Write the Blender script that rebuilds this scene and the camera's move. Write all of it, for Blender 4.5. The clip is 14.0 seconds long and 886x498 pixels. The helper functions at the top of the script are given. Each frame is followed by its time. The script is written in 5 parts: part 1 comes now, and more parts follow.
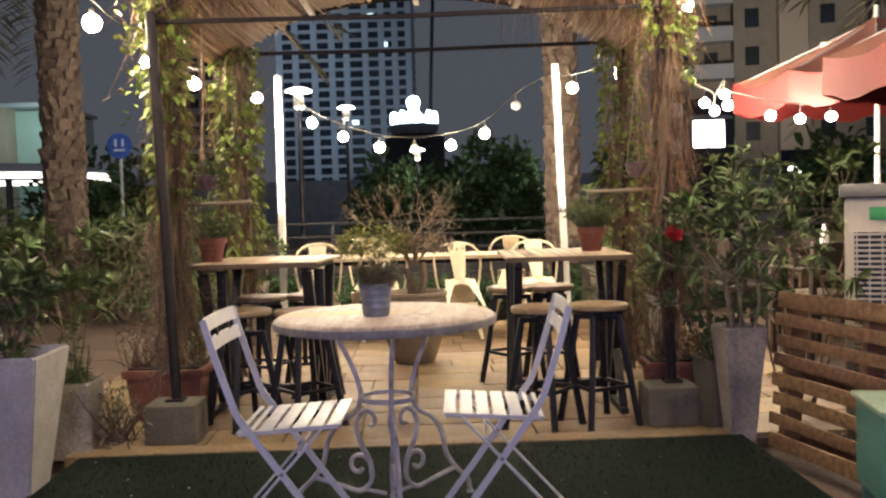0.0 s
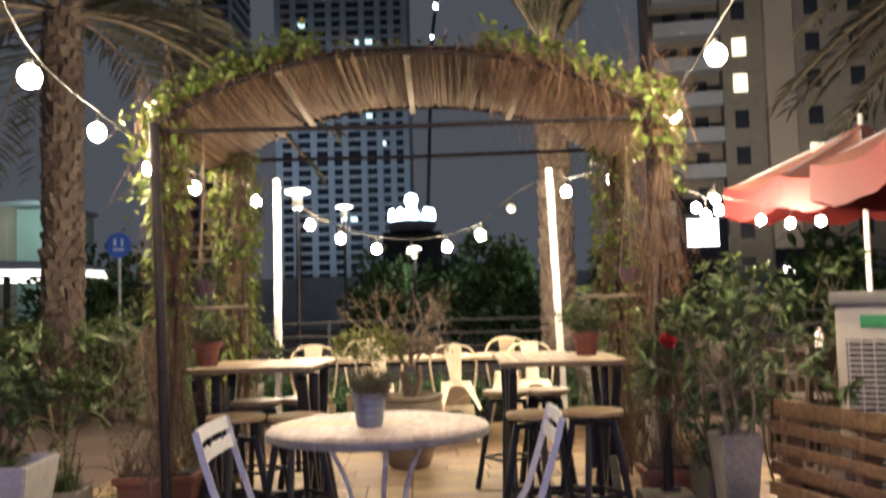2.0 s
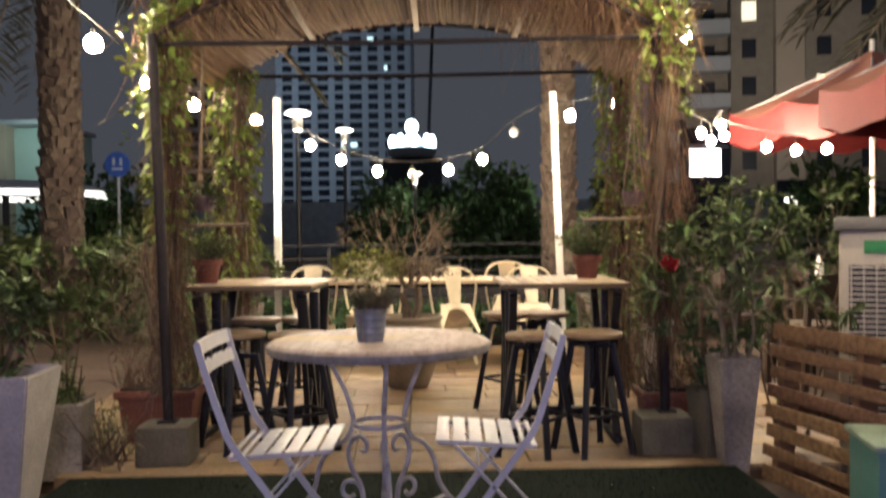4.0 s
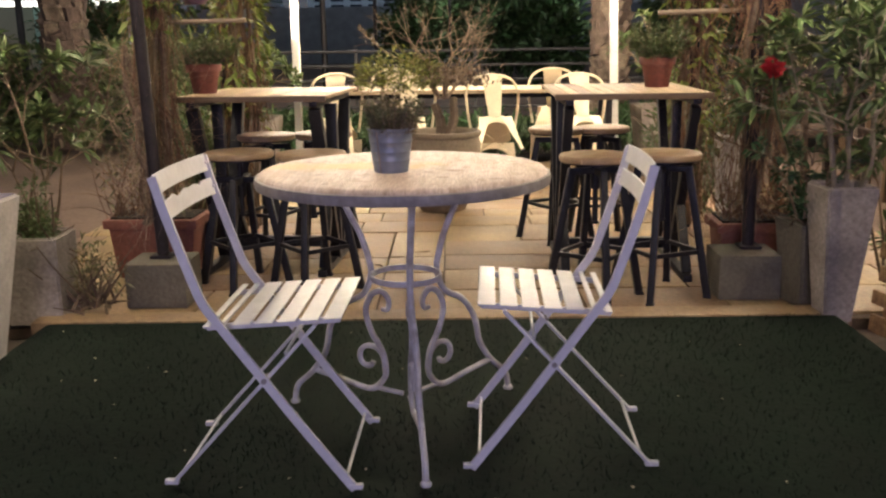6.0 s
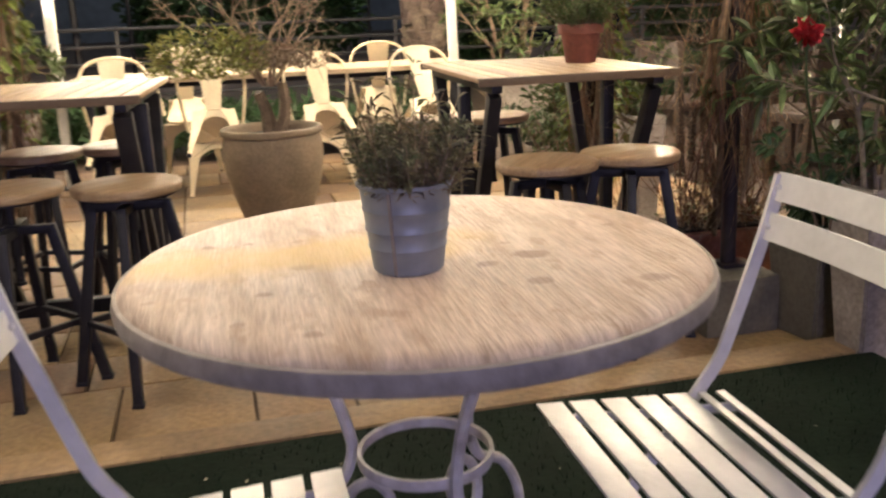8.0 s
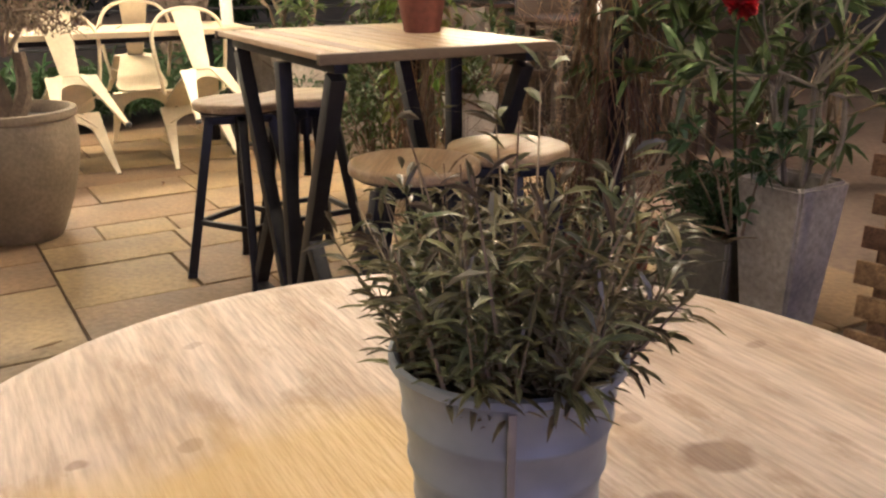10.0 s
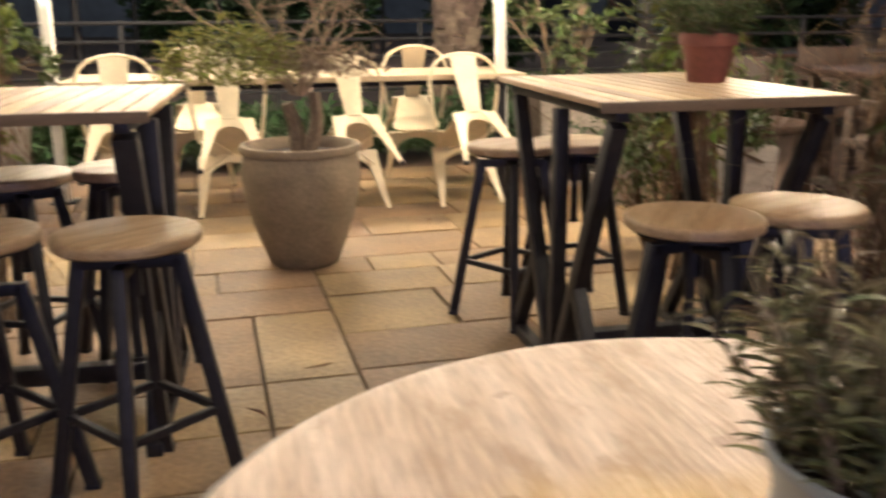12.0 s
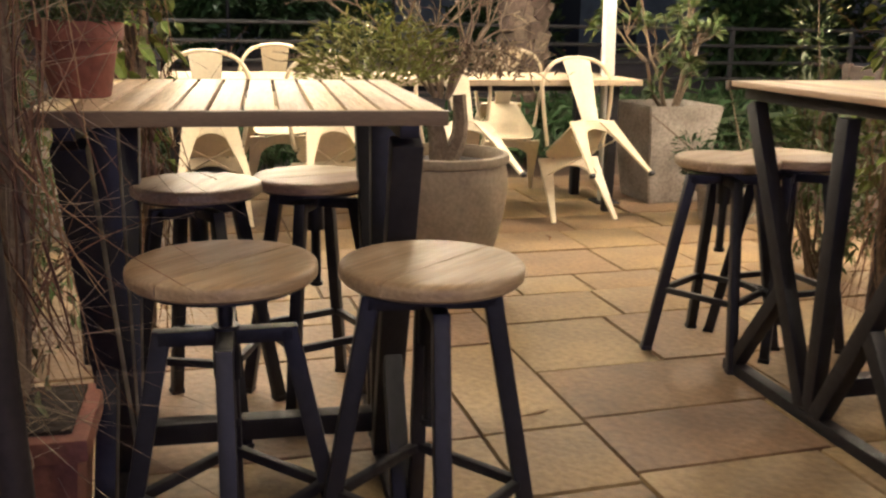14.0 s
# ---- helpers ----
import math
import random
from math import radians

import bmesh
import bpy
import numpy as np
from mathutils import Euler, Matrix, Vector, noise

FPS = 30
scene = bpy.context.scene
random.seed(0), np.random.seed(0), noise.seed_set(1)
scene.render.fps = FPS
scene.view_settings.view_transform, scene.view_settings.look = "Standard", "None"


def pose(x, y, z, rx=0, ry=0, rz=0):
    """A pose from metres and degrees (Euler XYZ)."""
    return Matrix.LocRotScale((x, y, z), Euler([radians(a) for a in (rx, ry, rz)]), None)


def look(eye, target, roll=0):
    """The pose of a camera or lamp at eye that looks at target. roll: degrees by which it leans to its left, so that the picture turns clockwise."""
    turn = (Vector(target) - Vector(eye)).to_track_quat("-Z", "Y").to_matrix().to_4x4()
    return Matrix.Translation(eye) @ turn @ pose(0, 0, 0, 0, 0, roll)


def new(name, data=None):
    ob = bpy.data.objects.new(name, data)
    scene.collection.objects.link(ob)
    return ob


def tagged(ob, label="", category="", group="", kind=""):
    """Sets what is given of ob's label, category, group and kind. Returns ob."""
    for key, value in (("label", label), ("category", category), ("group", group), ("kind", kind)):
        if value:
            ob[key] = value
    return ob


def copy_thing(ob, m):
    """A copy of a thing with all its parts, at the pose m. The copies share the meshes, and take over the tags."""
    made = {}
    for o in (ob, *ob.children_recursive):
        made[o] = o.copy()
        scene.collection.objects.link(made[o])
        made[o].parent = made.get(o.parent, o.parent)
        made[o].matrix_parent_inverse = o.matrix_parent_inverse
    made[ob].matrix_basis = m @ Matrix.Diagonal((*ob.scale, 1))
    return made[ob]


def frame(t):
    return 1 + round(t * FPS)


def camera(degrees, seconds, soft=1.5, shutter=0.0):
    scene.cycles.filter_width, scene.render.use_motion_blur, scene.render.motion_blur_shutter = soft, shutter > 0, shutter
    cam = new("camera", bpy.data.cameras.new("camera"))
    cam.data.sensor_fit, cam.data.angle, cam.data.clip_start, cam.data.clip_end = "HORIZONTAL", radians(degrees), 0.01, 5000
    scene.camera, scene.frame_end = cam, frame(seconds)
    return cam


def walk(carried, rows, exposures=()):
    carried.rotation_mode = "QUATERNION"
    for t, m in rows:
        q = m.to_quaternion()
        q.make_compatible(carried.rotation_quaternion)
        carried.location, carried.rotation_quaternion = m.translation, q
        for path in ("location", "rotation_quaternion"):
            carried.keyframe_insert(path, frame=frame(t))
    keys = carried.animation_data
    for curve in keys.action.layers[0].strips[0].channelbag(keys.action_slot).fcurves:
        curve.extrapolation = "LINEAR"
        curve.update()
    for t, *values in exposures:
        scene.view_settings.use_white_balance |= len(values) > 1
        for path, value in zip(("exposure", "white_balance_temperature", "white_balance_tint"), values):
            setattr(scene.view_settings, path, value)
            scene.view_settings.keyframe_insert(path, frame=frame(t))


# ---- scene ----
cam = camera(52.4, 14.0, soft=2.3, shutter=0.4)
PATH = [
    (0, (0.238, 1.704, 1.132), (0.200, 3.702, 1.039), -1.7),
    (0.5, (0.244, 1.706, 1.134), (0.236, 3.702, 1.000), -1.6),
    (1, (0.245, 1.704, 1.131), (0.235, 3.694, 0.941), -2.1),
    (1.5, (0.246, 1.704, 1.128), (0.233, 3.698, 0.981), -2.4),
    (2, (0.252, 1.665, 1.179), (0.226, 3.661, 1.299), -1.6),
    (2.5, (0.217, 1.621, 1.218), (0.188, 3.607, 1.446), -0.9),
    (3, (0.206, 1.613, 1.216), (0.174, 3.597, 1.462), -0.5),
    (3.5, (0.212, 1.639, 1.172), (0.180, 3.630, 1.356), -0.3),
    (4, (0.239, 1.700, 1.142), (0.211, 3.700, 1.101), -0.7),
    (4.2, (0.245, 1.727, 1.141), (0.215, 3.723, 1.011), -1.0),
    (6.5, (0.155, 2.784, 1.077), (0.040, 4.722, 0.595), -0.8),
    (7, (0.034, 3.094, 1.061), (0.019, 5.029, 0.555), -0.5),
    (7.5, (-0.106, 3.356, 1.080), (0.046, 5.285, 0.572), -1.8),
    (8, (-0.234, 3.683, 1.086), (0.165, 5.570, 0.560), -2.2),
    (8.5, (-0.283, 3.979, 1.079), (0.293, 5.823, 0.559), -0.6),
    (9, (-0.294, 4.240, 1.070), (0.547, 5.973, 0.529), -0.4),
    (9.2, (-0.292, 4.307, 1.066), (0.615, 5.991, 0.481), -0.6),
    (11.3, (-0.264, 4.424, 1.076), (0.566, 6.132, 0.448), -0.5),
    (11.5, (-0.268, 4.421, 1.077), (0.456, 6.184, 0.472), -1.2),
    (12, (-0.325, 4.443, 1.069), (0.080, 6.332, 0.553), -0.4),
    (12.5, (-0.486, 4.477, 1.063), (-0.282, 6.414, 0.612), 0.3),
    (13, (-0.744, 4.554, 1.060), (-0.508, 6.495, 0.638), 0.4),
    (13.5, (-0.851, 4.748, 1.019), (-0.414, 6.648, 0.572), 2.3),
    (14, (-0.921, 4.986, 1.012), (-0.459, 6.868, 0.515), 1.0),
]
EXPOSURES = [(0, 0.18), (0.5, 0.05), (1.5, 0.05), (2.5, 0.42), (3.4, 0.32), (4.0, -0.12), (4.2, -0.12), (6.5, 0.30), (8.5, 0.25), (9.2, 0.16), (12, 0.18), (14, 0.10)]
walk(cam, [(t, look(eye, target, roll)) for t, eye, target, roll in PATH], EXPOSURES)

# ---- night sky and light ----
world = bpy.data.worlds.new("night")
scene.world = world
world.use_nodes = True
_bg = world.node_tree.nodes["Background"]
_bg.inputs[0].default_value = (0.42, 0.46, 0.55, 1)
_bg.inputs[1].default_value = 0.15
BULB = 780.0          # string-light bulbs
TUBE = 14.0           # light strips on the white posts
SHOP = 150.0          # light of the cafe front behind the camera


# ---- helpers ----
rng = np.random.default_rng(7)


def mat(name, base, rough=0.6, metal=0.0, scale=8.0, vary=0.25, bump=0.2, stretch=(1, 1, 1), base2=None, fine=60.0, spec=0.5, island=0.0, random_ob=0.0):
    """Two scales of noise on colour, roughness and relief."""
    m = bpy.data.materials.new(name)
    m.use_nodes = True
    nt = m.node_tree
    b = nt.nodes["Principled BSDF"]
    b.inputs["Roughness"].default_value = rough
    b.inputs["Metallic"].default_value = metal
    b.inputs["Specular IOR Level"].default_value = spec
    tc = nt.nodes.new("ShaderNodeTexCoord")
    mp = nt.nodes.new("ShaderNodeMapping")
    mp.inputs["Scale"].default_value = stretch
    nt.links.new(tc.outputs["Object"], mp.inputs[0])
    n1 = nt.nodes.new("ShaderNodeTexNoise")
    n1.inputs["Scale"].default_value = scale
    n1.inputs["Detail"].default_value = 5
    n2 = nt.nodes.new("ShaderNodeTexNoise")
    n2.inputs["Scale"].default_value = fine
    n2.inputs["Detail"].default_value = 3
    nt.links.new(mp.outputs[0], n1.inputs[0])
    nt.links.new(mp.outputs[0], n2.inputs[0])
    if base2 is None:
        base2 = tuple(c * (1 - vary) for c in base)
    ramp = nt.nodes.new("ShaderNodeValToRGB")
    ramp.color_ramp.elements[0].position = 0.32
    ramp.color_ramp.elements[1].position = 0.68
    ramp.color_ramp.elements[0].color = (*base2, 1)
    ramp.color_ramp.elements[1].color = (*base, 1)
    nt.links.new(n1.outputs[0], ramp.inputs[0])
    mix = nt.nodes.new("ShaderNodeMix")
    mix.data_type, mix.blend_type = "RGBA", "MULTIPLY"
    mix.inputs[0].default_value = min(1.0, vary * 1.6)
    grey = nt.nodes.new("ShaderNodeMapRange")
    grey.inputs[1].default_value, grey.inputs[2].default_value = 0.3, 0.7
    grey.inputs[3].default_value, grey.inputs[4].default_value = 0.55, 1.1
    nt.links.new(n2.outputs[0], grey.inputs[0])
    nt.links.new(ramp.outputs[0], mix.inputs[6])
    nt.links.new(grey.outputs[0], mix.inputs[7])
    out = mix.outputs[2]
    if island or random_ob:
        if island:
            src = nt.nodes.new("ShaderNodeNewGeometry").outputs["Random Per Island"]
        else:
            src = nt.nodes.new("ShaderNodeObjectInfo").outputs["Random"]
        amount = island or random_ob
        hsv = nt.nodes.new("ShaderNodeHueSaturation")
        r1 = nt.nodes.new("ShaderNodeMapRange")
        r1.inputs[3].default_value, r1.inputs[4].default_value = 1 - amount, 1 + amount
        nt.links.new(src, r1.inputs[0])
        nt.links.new(r1.outputs[0], hsv.inputs["Value"])
        r2 = nt.nodes.new("ShaderNodeMapRange")
        r2.inputs[3].default_value, r2.inputs[4].default_value = 0.5 - amount * 0.06, 0.5 + amount * 0.06
        nt.links.new(src, r2.inputs[0])
        nt.links.new(r2.outputs[0], hsv.inputs["Hue"])
        nt.links.new(out, hsv.inputs["Color"])
        out = hsv.outputs[0]
    nt.links.new(out, b.inputs["Base Color"])
    if bump:
        bp = nt.nodes.new("ShaderNodeBump")
        bp.inputs["Strength"].default_value = bump
        bp.inputs["Distance"].default_value = 0.01
        add = nt.nodes.new("ShaderNodeMath")
        nt.links.new(n1.outputs[0], add.inputs[0])
        nt.links.new(n2.outputs[0], add.inputs[1])
        nt.links.new(add.outputs[0], bp.inputs["Height"])
        nt.links.new(bp.outputs[0], b.inputs["Normal"])
    return m


def glow(name, color, strength):
    m = bpy.data.materials.new(name)
    m.use_nodes = True
    b = m.node_tree.nodes["Principled BSDF"]
    b.inputs["Base Color"].default_value = (0.8, 0.8, 0.8, 1)
    b.inputs["Emission Color"].default_value = (*color, 1)
    b.inputs["Emission Strength"].default_value = strength
    return m


def thing(name, label, category, loc=(0, 0, 0), rz=0, group="", kind=""):
    ob = new(name)
    ob.empty_display_size = 0.1
    ob.matrix_basis = pose(*loc, 0, 0, rz)
    return tagged(ob, label, category, group, kind)


def mesh_of(name, bm, smooth=True):
    me = bpy.data.meshes.new(name)
    bm.normal_update()
    bm.to_mesh(me)
    bm.free()
    if smooth:
        for p in me.polygons:
            p.use_smooth = True
        me.set_sharp_from_angle(angle=radians(38))
    return me


def part(name, bm, material, parent=None, label="", smooth=True, kind=""):
    me = bm if isinstance(bm, bpy.types.Mesh) else mesh_of(name, bm, smooth)
    if not me.materials:
        me.materials.append(material)
    ob = new(name, me)
    if parent is not None:
        ob.parent = parent
    return tagged(ob, label, kind=kind)


def shape():
    return bmesh.new()


def box(bm, c, s, rot=None, bevel=0.0, taper=1.0):
    """A box at c of size s, optionally turned and with rounded edges; taper scales its lower face."""
    geom = bmesh.ops.create_cube(bm, size=1.0)["verts"]
    for v in geom:
        k = taper if v.co.z < 0 else 1.0
        v.co = Vector((v.co.x * s[0] * k, v.co.y * s[1] * k, v.co.z * s[2]))
    if bevel:
        edges = list({e for v in geom for e in v.link_edges})
        r = bmesh.ops.bevel(bm, geom=edges, offset=bevel, segments=2, affect="EDGES", profile=0.6)
        geom = list({v for f in r["faces"] for v in f.verts} | {v for v in geom if v.is_valid})
    m = Matrix.Translation(c) @ (rot.to_4x4() if rot else Matrix())
    for v in geom:
        v.co = m @ v.co
    return bm


def beam(bm, a, b, w, h, bevel=0.003, up=(0, 0, 1)):
    """A bar of section w x h from a to b."""
    a, b = Vector(a), Vector(b)
    d = (b - a)
    z = d.normalized()
    x = Vector(up).cross(z)
    if x.length < 1e-4:
        x = Vector((1, 0, 0))
    x.normalize()
    y = z.cross(x)
    rot = Matrix((x, y, z)).transposed()
    return box(bm, (a + b) / 2, (w, h, d.length), rot, bevel)


def tube(bm, pts, r, n=8, closed=False):
    """A round bar along pts; r a number or one for each point."""
    pts = [Vector(p) for p in pts]
    k = len(pts)
    rs = [r] * k if isinstance(r, (int, float)) else list(r)
    rings = []
    x = None
    for i, p in enumerate(pts):
        if closed:
            t = pts[(i + 1) % k] - pts[i - 1]
        else:
            t = pts[min(i + 1, k - 1)] - pts[max(i - 1, 0)]
        t = t.normalized() if t.length > 1e-9 else Vector((0, 0, 1))
        if x is None:
            x = t.orthogonal().normalized()
        x = (x - t * x.dot(t))
        x = x.normalized() if x.length > 1e-6 else t.orthogonal().normalized()
        y = t.cross(x)
        rings.append([bm.verts.new(p + (x * math.cos(a) + y * math.sin(a)) * rs[i]) for a in [2 * math.pi * j / n for j in range(n)]])
    m = k if closed else k - 1
    for i in range(m):
        A, B = rings[i], rings[(i + 1) % k]
        for j in range(n):
            bm.faces.new((A[j], A[(j + 1) % n], B[(j + 1) % n], B[j]))
    if not closed:
        bm.faces.new(rings[0][::-1])
        bm.faces.new(rings[-1])
    return bm


def strip(bm, pts, side, w, h):
    """A flat bar of section w (along side) x h swept through pts."""
    pts = [Vector(p) for p in pts]
    side = Vector(side).normalized()
    rings = []
    for i, p in enumerate(pts):
        t = (pts[min(i + 1, len(pts) - 1)] - pts[max(i - 1, 0)]).normalized()
        n = t.cross(side).normalized()
        rings.append([bm.verts.new(p + side * (a * w / 2) + n * (b * h / 2)) for a, b in ((-1, -1), (1, -1), (1, 1), (-1, 1))])
    for a, b in zip(rings, rings[1:]):
        for j in range(4):
            bm.faces.new((a[j], a[(j + 1) % 4], b[(j + 1) % 4], b[j]))
    bm.faces.new(rings[0][::-1])
    bm.faces.new(rings[-1])
    bmesh.ops.recalc_face_normals(bm, faces=bm.faces)
    return bm


def lathe(bm, prof, n=40, c=(0, 0, 0)):
    """A turned body from (radius, height) pairs."""
    rings = []
    for r, z in prof:
        rings.append([bm.verts.new((c[0] + r * math.cos(2 * math.pi * j / n), c[1] + r * math.sin(2 * math.pi * j / n), c[2] + z)) for j in range(n)] if r > 1e-5 else [bm.verts.new((c[0], c[1], c[2] + z))])
    for A, B in zip(rings, rings[1:]):
        for j in range(n):
            if len(A) == 1:
                bm.faces.new((A[0], B[(j + 1) % n], B[j]))
            elif len(B) == 1:
                bm.faces.new((A[j], A[(j + 1) % n], B[0]))
            else:
                bm.faces.new((A[j], A[(j + 1) % n], B[(j + 1) % n], B[j]))
    bmesh.ops.recalc_face_normals(bm, faces=bm.faces)
    return bm


def smooth_path(pts, steps=8):
    """Catmull-Rom curve through pts."""
    P = [Vector(p) for p in pts]
    P = [2 * P[0] - P[1]] + P + [2 * P[-1] - P[-2]]
    out = []
    for i in range(1, len(P) - 2):
        for s in range(steps):
            t = s / steps
            a, b, c, d = P[i - 1], P[i], P[i + 1], P[i + 2]
            out.append(0.5 * ((2 * b) + (c - a) * t + (2 * a - 5 * b + 4 * c - d) * t * t + (3 * b - a - 3 * c + d) * t ** 3))
    out.append(P[-2])
    return out


def leaves(name, pos, dirs, length, width, droop=0.25):
    """One mesh of many folded leaves: base points, directions, lengths and widths."""
    n = len(pos)
    pos = np.asarray(pos, float)
    d = np.asarray(dirs, float)
    d /= np.linalg.norm(d, axis=1)[:, None] + 1e-9
    L = np.asarray(length, float).reshape(-1, 1) * np.ones((n, 1))
    W = np.asarray(width, float).reshape(-1, 1) * np.ones((n, 1))
    ref = rng.normal(size=(n, 3)) * 0.5 + np.array([0, 0, 1.0])
    s = np.cross(d, ref)
    s /= np.linalg.norm(s, axis=1)[:, None] + 1e-9
    u = np.cross(s, d)
    mid = pos + d * L * 0.5 - u * W * 0.15
    tip = pos + d * L + np.array([0, 0, -1.0]) * L * droop
    a = pos + d * L * 0.4 + s * W * 0.5 + u * W * 0.12
    b = pos + d * L * 0.4 - s * W * 0.5 + u * W * 0.12
    a2 = pos + d * L * 0.75 + s * W * 0.33 + u * W * 0.05 - np.array([0, 0, 1.0]) * L * droop * 0.4
    b2 = pos + d * L * 0.75 - s * W * 0.33 + u * W * 0.05 - np.array([0, 0, 1.0]) * L * droop * 0.4
    V = np.stack([pos, a, a2, tip, b2, b, mid], 1).reshape(-1, 3)
    k = np.arange(n)[:, None] * 7
    F = np.concatenate([np.concatenate([k, k + 1, k + 6], 1), np.concatenate([k + 1, k + 2, k + 6], 1), np.concatenate([k + 2, k + 3, k + 6], 1),
                        np.concatenate([k + 3, k + 4, k + 6], 1), np.concatenate([k + 4, k + 5, k + 6], 1), np.concatenate([k + 5, k, k + 6], 1)], 0)
    me = bpy.data.meshes.new(name)
    me.from_pydata(V.tolist(), [], F.tolist())
    me.update()
    return me


def blades(name, pos, dirs, length, width, bend=0.3, seg=4):
    """One mesh of many thin bending strips (twigs, reeds, grass)."""
    n = len(pos)
    pos = np.asarray(pos, float)
    d = np.asarray(dirs, float)
    d /= np.linalg.norm(d, axis=1)[:, None] + 1e-9
    L = np.asarray(length, float).reshape(-1, 1) * np.ones((n, 1))
    W = np.asarray(width, float).reshape(-1, 1) * np.ones((n, 1))
    side = np.cross(d, rng.normal(size=(n, 3)))
    side /= np.linalg.norm(side, axis=1)[:, None] + 1e-9
    side2 = np.cross(d, side)
    sway = rng.normal(size=(n, 3)) * bend
    rows = []
    for i in range(seg + 1):
        t = i / seg
        c = pos + d * L * t + sway * L * t * t
        w = W * (1 - 0.75 * t) * 0.5
        rows.append([c + side * w, c - side * w * 0.5 + side2 * w * 0.87, c - side * w * 0.5 - side2 * w * 0.87])
    V = np.stack([v for r in rows for v in r], 1).reshape(-1, 3)
    m = 3 * (seg + 1)
    k = np.arange(n)[:, None] * m
    F = []
    for i in range(seg):
        for j in range(3):
            q = (j + 1) % 3
            F.append(np.concatenate([k + 3 * i + j, k + 3 * i + q, k + 3 * i + 3 + q, k + 3 * i + 3 + j], 1))
    F = np.concatenate(F, 0)
    me = bpy.data.meshes.new(name)
    me.from_pydata(V.tolist(), [], F.tolist())
    me.update()
    return me


# ---- materials ----
M_ground = mat("paving_brown", (0.20, 0.14, 0.11), 0.85, scale=1.2, vary=0.4, bump=0.3, fine=30)
M_slab = mat("sandstone_slab", (0.31, 0.205, 0.108), 0.6, scale=3.0, vary=0.38, bump=0.3, base2=(0.20, 0.137, 0.085), fine=45, random_ob=0.22)
M_joint = mat("mortar", (0.13, 0.09, 0.06), 0.95, scale=12, vary=0.4)
M_turf = mat("turf_base", (0.006, 0.014, 0.008), 0.95, scale=5, vary=0.4, spec=0.15)
M_blade = mat("turf_blade", (0.005, 0.018, 0.009), 0.8, scale=3, vary=0.45, bump=0, spec=0.2, island=0.4)
M_whitepaint = mat("white_chair_paint", (0.74, 0.73, 0.74), 0.38, scale=14, vary=0.1, bump=0.06)
M_ironwhite = mat("worn_white_iron", (0.66, 0.65, 0.67), 0.5, scale=22, vary=0.25, bump=0.2, base2=(0.42, 0.38, 0.36))
M_black = mat("black_steel", (0.018, 0.018, 0.024), 0.5, metal=0.3, scale=20, vary=0.3, bump=0.1)
M_stoolwood = mat("stool_wood", (0.37, 0.27, 0.17), 0.48, scale=3, vary=0.4, bump=0.2, stretch=(1, 9, 9), base2=(0.25, 0.16, 0.085), fine=14, random_ob=0.16)
M_barwood = mat("bar_slat_wood", (0.52, 0.38, 0.24), 0.5, scale=3, vary=0.3, bump=0.2, stretch=(12, 1, 12), base2=(0.36, 0.25, 0.15), fine=12, random_ob=0.25)
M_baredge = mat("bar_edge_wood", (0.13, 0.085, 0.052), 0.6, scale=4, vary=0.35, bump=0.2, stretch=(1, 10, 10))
M_darkwood = mat("dark_stained_wood", (0.055, 0.036, 0.027), 0.5, scale=4, vary=0.35, bump=0.15, stretch=(1, 10, 10))
M_zinc = mat("galvanised_zinc", (0.26, 0.29, 0.34), 0.48, metal=0.35, scale=9, vary=0.2, bump=0.08, fine=40)
M_clay = mat("terracotta", (0.21, 0.068, 0.048), 0.8, scale=7, vary=0.3, bump=0.2)
M_claydark = mat("aged_terracotta", (0.26, 0.10, 0.07), 0.8, scale=7, vary=0.35, bump=0.2)
M_stoneware = mat("stone_urn", (0.28, 0.22, 0.15), 0.8, scale=6, vary=0.3, bump=0.3)
M_concrete = mat("concrete", (0.15, 0.135, 0.105), 0.9, scale=6, vary=0.3, bump=0.4)
M_whitepot = mat("whitewashed_pot", (0.62, 0.58, 0.55), 0.7, scale=6, vary=0.25, bump=0.3)
M_agedpot = mat("stained_pale_pot", (0.42, 0.37, 0.33), 0.8, scale=5, vary=0.45, bump=0.3)
M_soil = mat("soil", (0.04, 0.028, 0.02), 1.0, scale=20, vary=0.5, bump=0.8)
M_reed = mat("reed_mat", (0.30, 0.19, 0.11), 0.85, scale=2, vary=0.45, bump=0.5, stretch=(30, 1, 1), fine=14, base2=(0.17, 0.10, 0.06), island=0.3)
M_pole = mat("rusty_pole", (0.030, 0.022, 0.026), 0.7, metal=0.3, scale=18, vary=0.4)
M_batten = mat("batten_wood", (0.34, 0.26, 0.18), 0.7, scale=4, vary=0.3, bump=0.2)
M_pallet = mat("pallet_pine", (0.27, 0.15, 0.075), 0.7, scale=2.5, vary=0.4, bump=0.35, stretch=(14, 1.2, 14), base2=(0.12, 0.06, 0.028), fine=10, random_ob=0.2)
M_teal = mat("teal_paint", (0.11, 0.28, 0.25), 0.5, scale=8, vary=0.15, bump=0.1)
M_cooler = mat("cooler_plastic", (0.52, 0.46, 0.37), 0.5, scale=6, vary=0.1, bump=0.03)
M_green = mat("green_label", (0.05, 0.30, 0.10), 0.5, scale=6, vary=0.1, bump=0)
# bulb light glowing through the parasol canvas is put into this paler colour
M_salmon = mat("backlit_salmon_canvas", (0.46, 0.20, 0.145), 0.8, scale=3, vary=0.2, bump=0.1)
M_red = mat("red_canvas", (0.20, 0.018, 0.018), 0.8, scale=3, vary=0.2, bump=0.15)
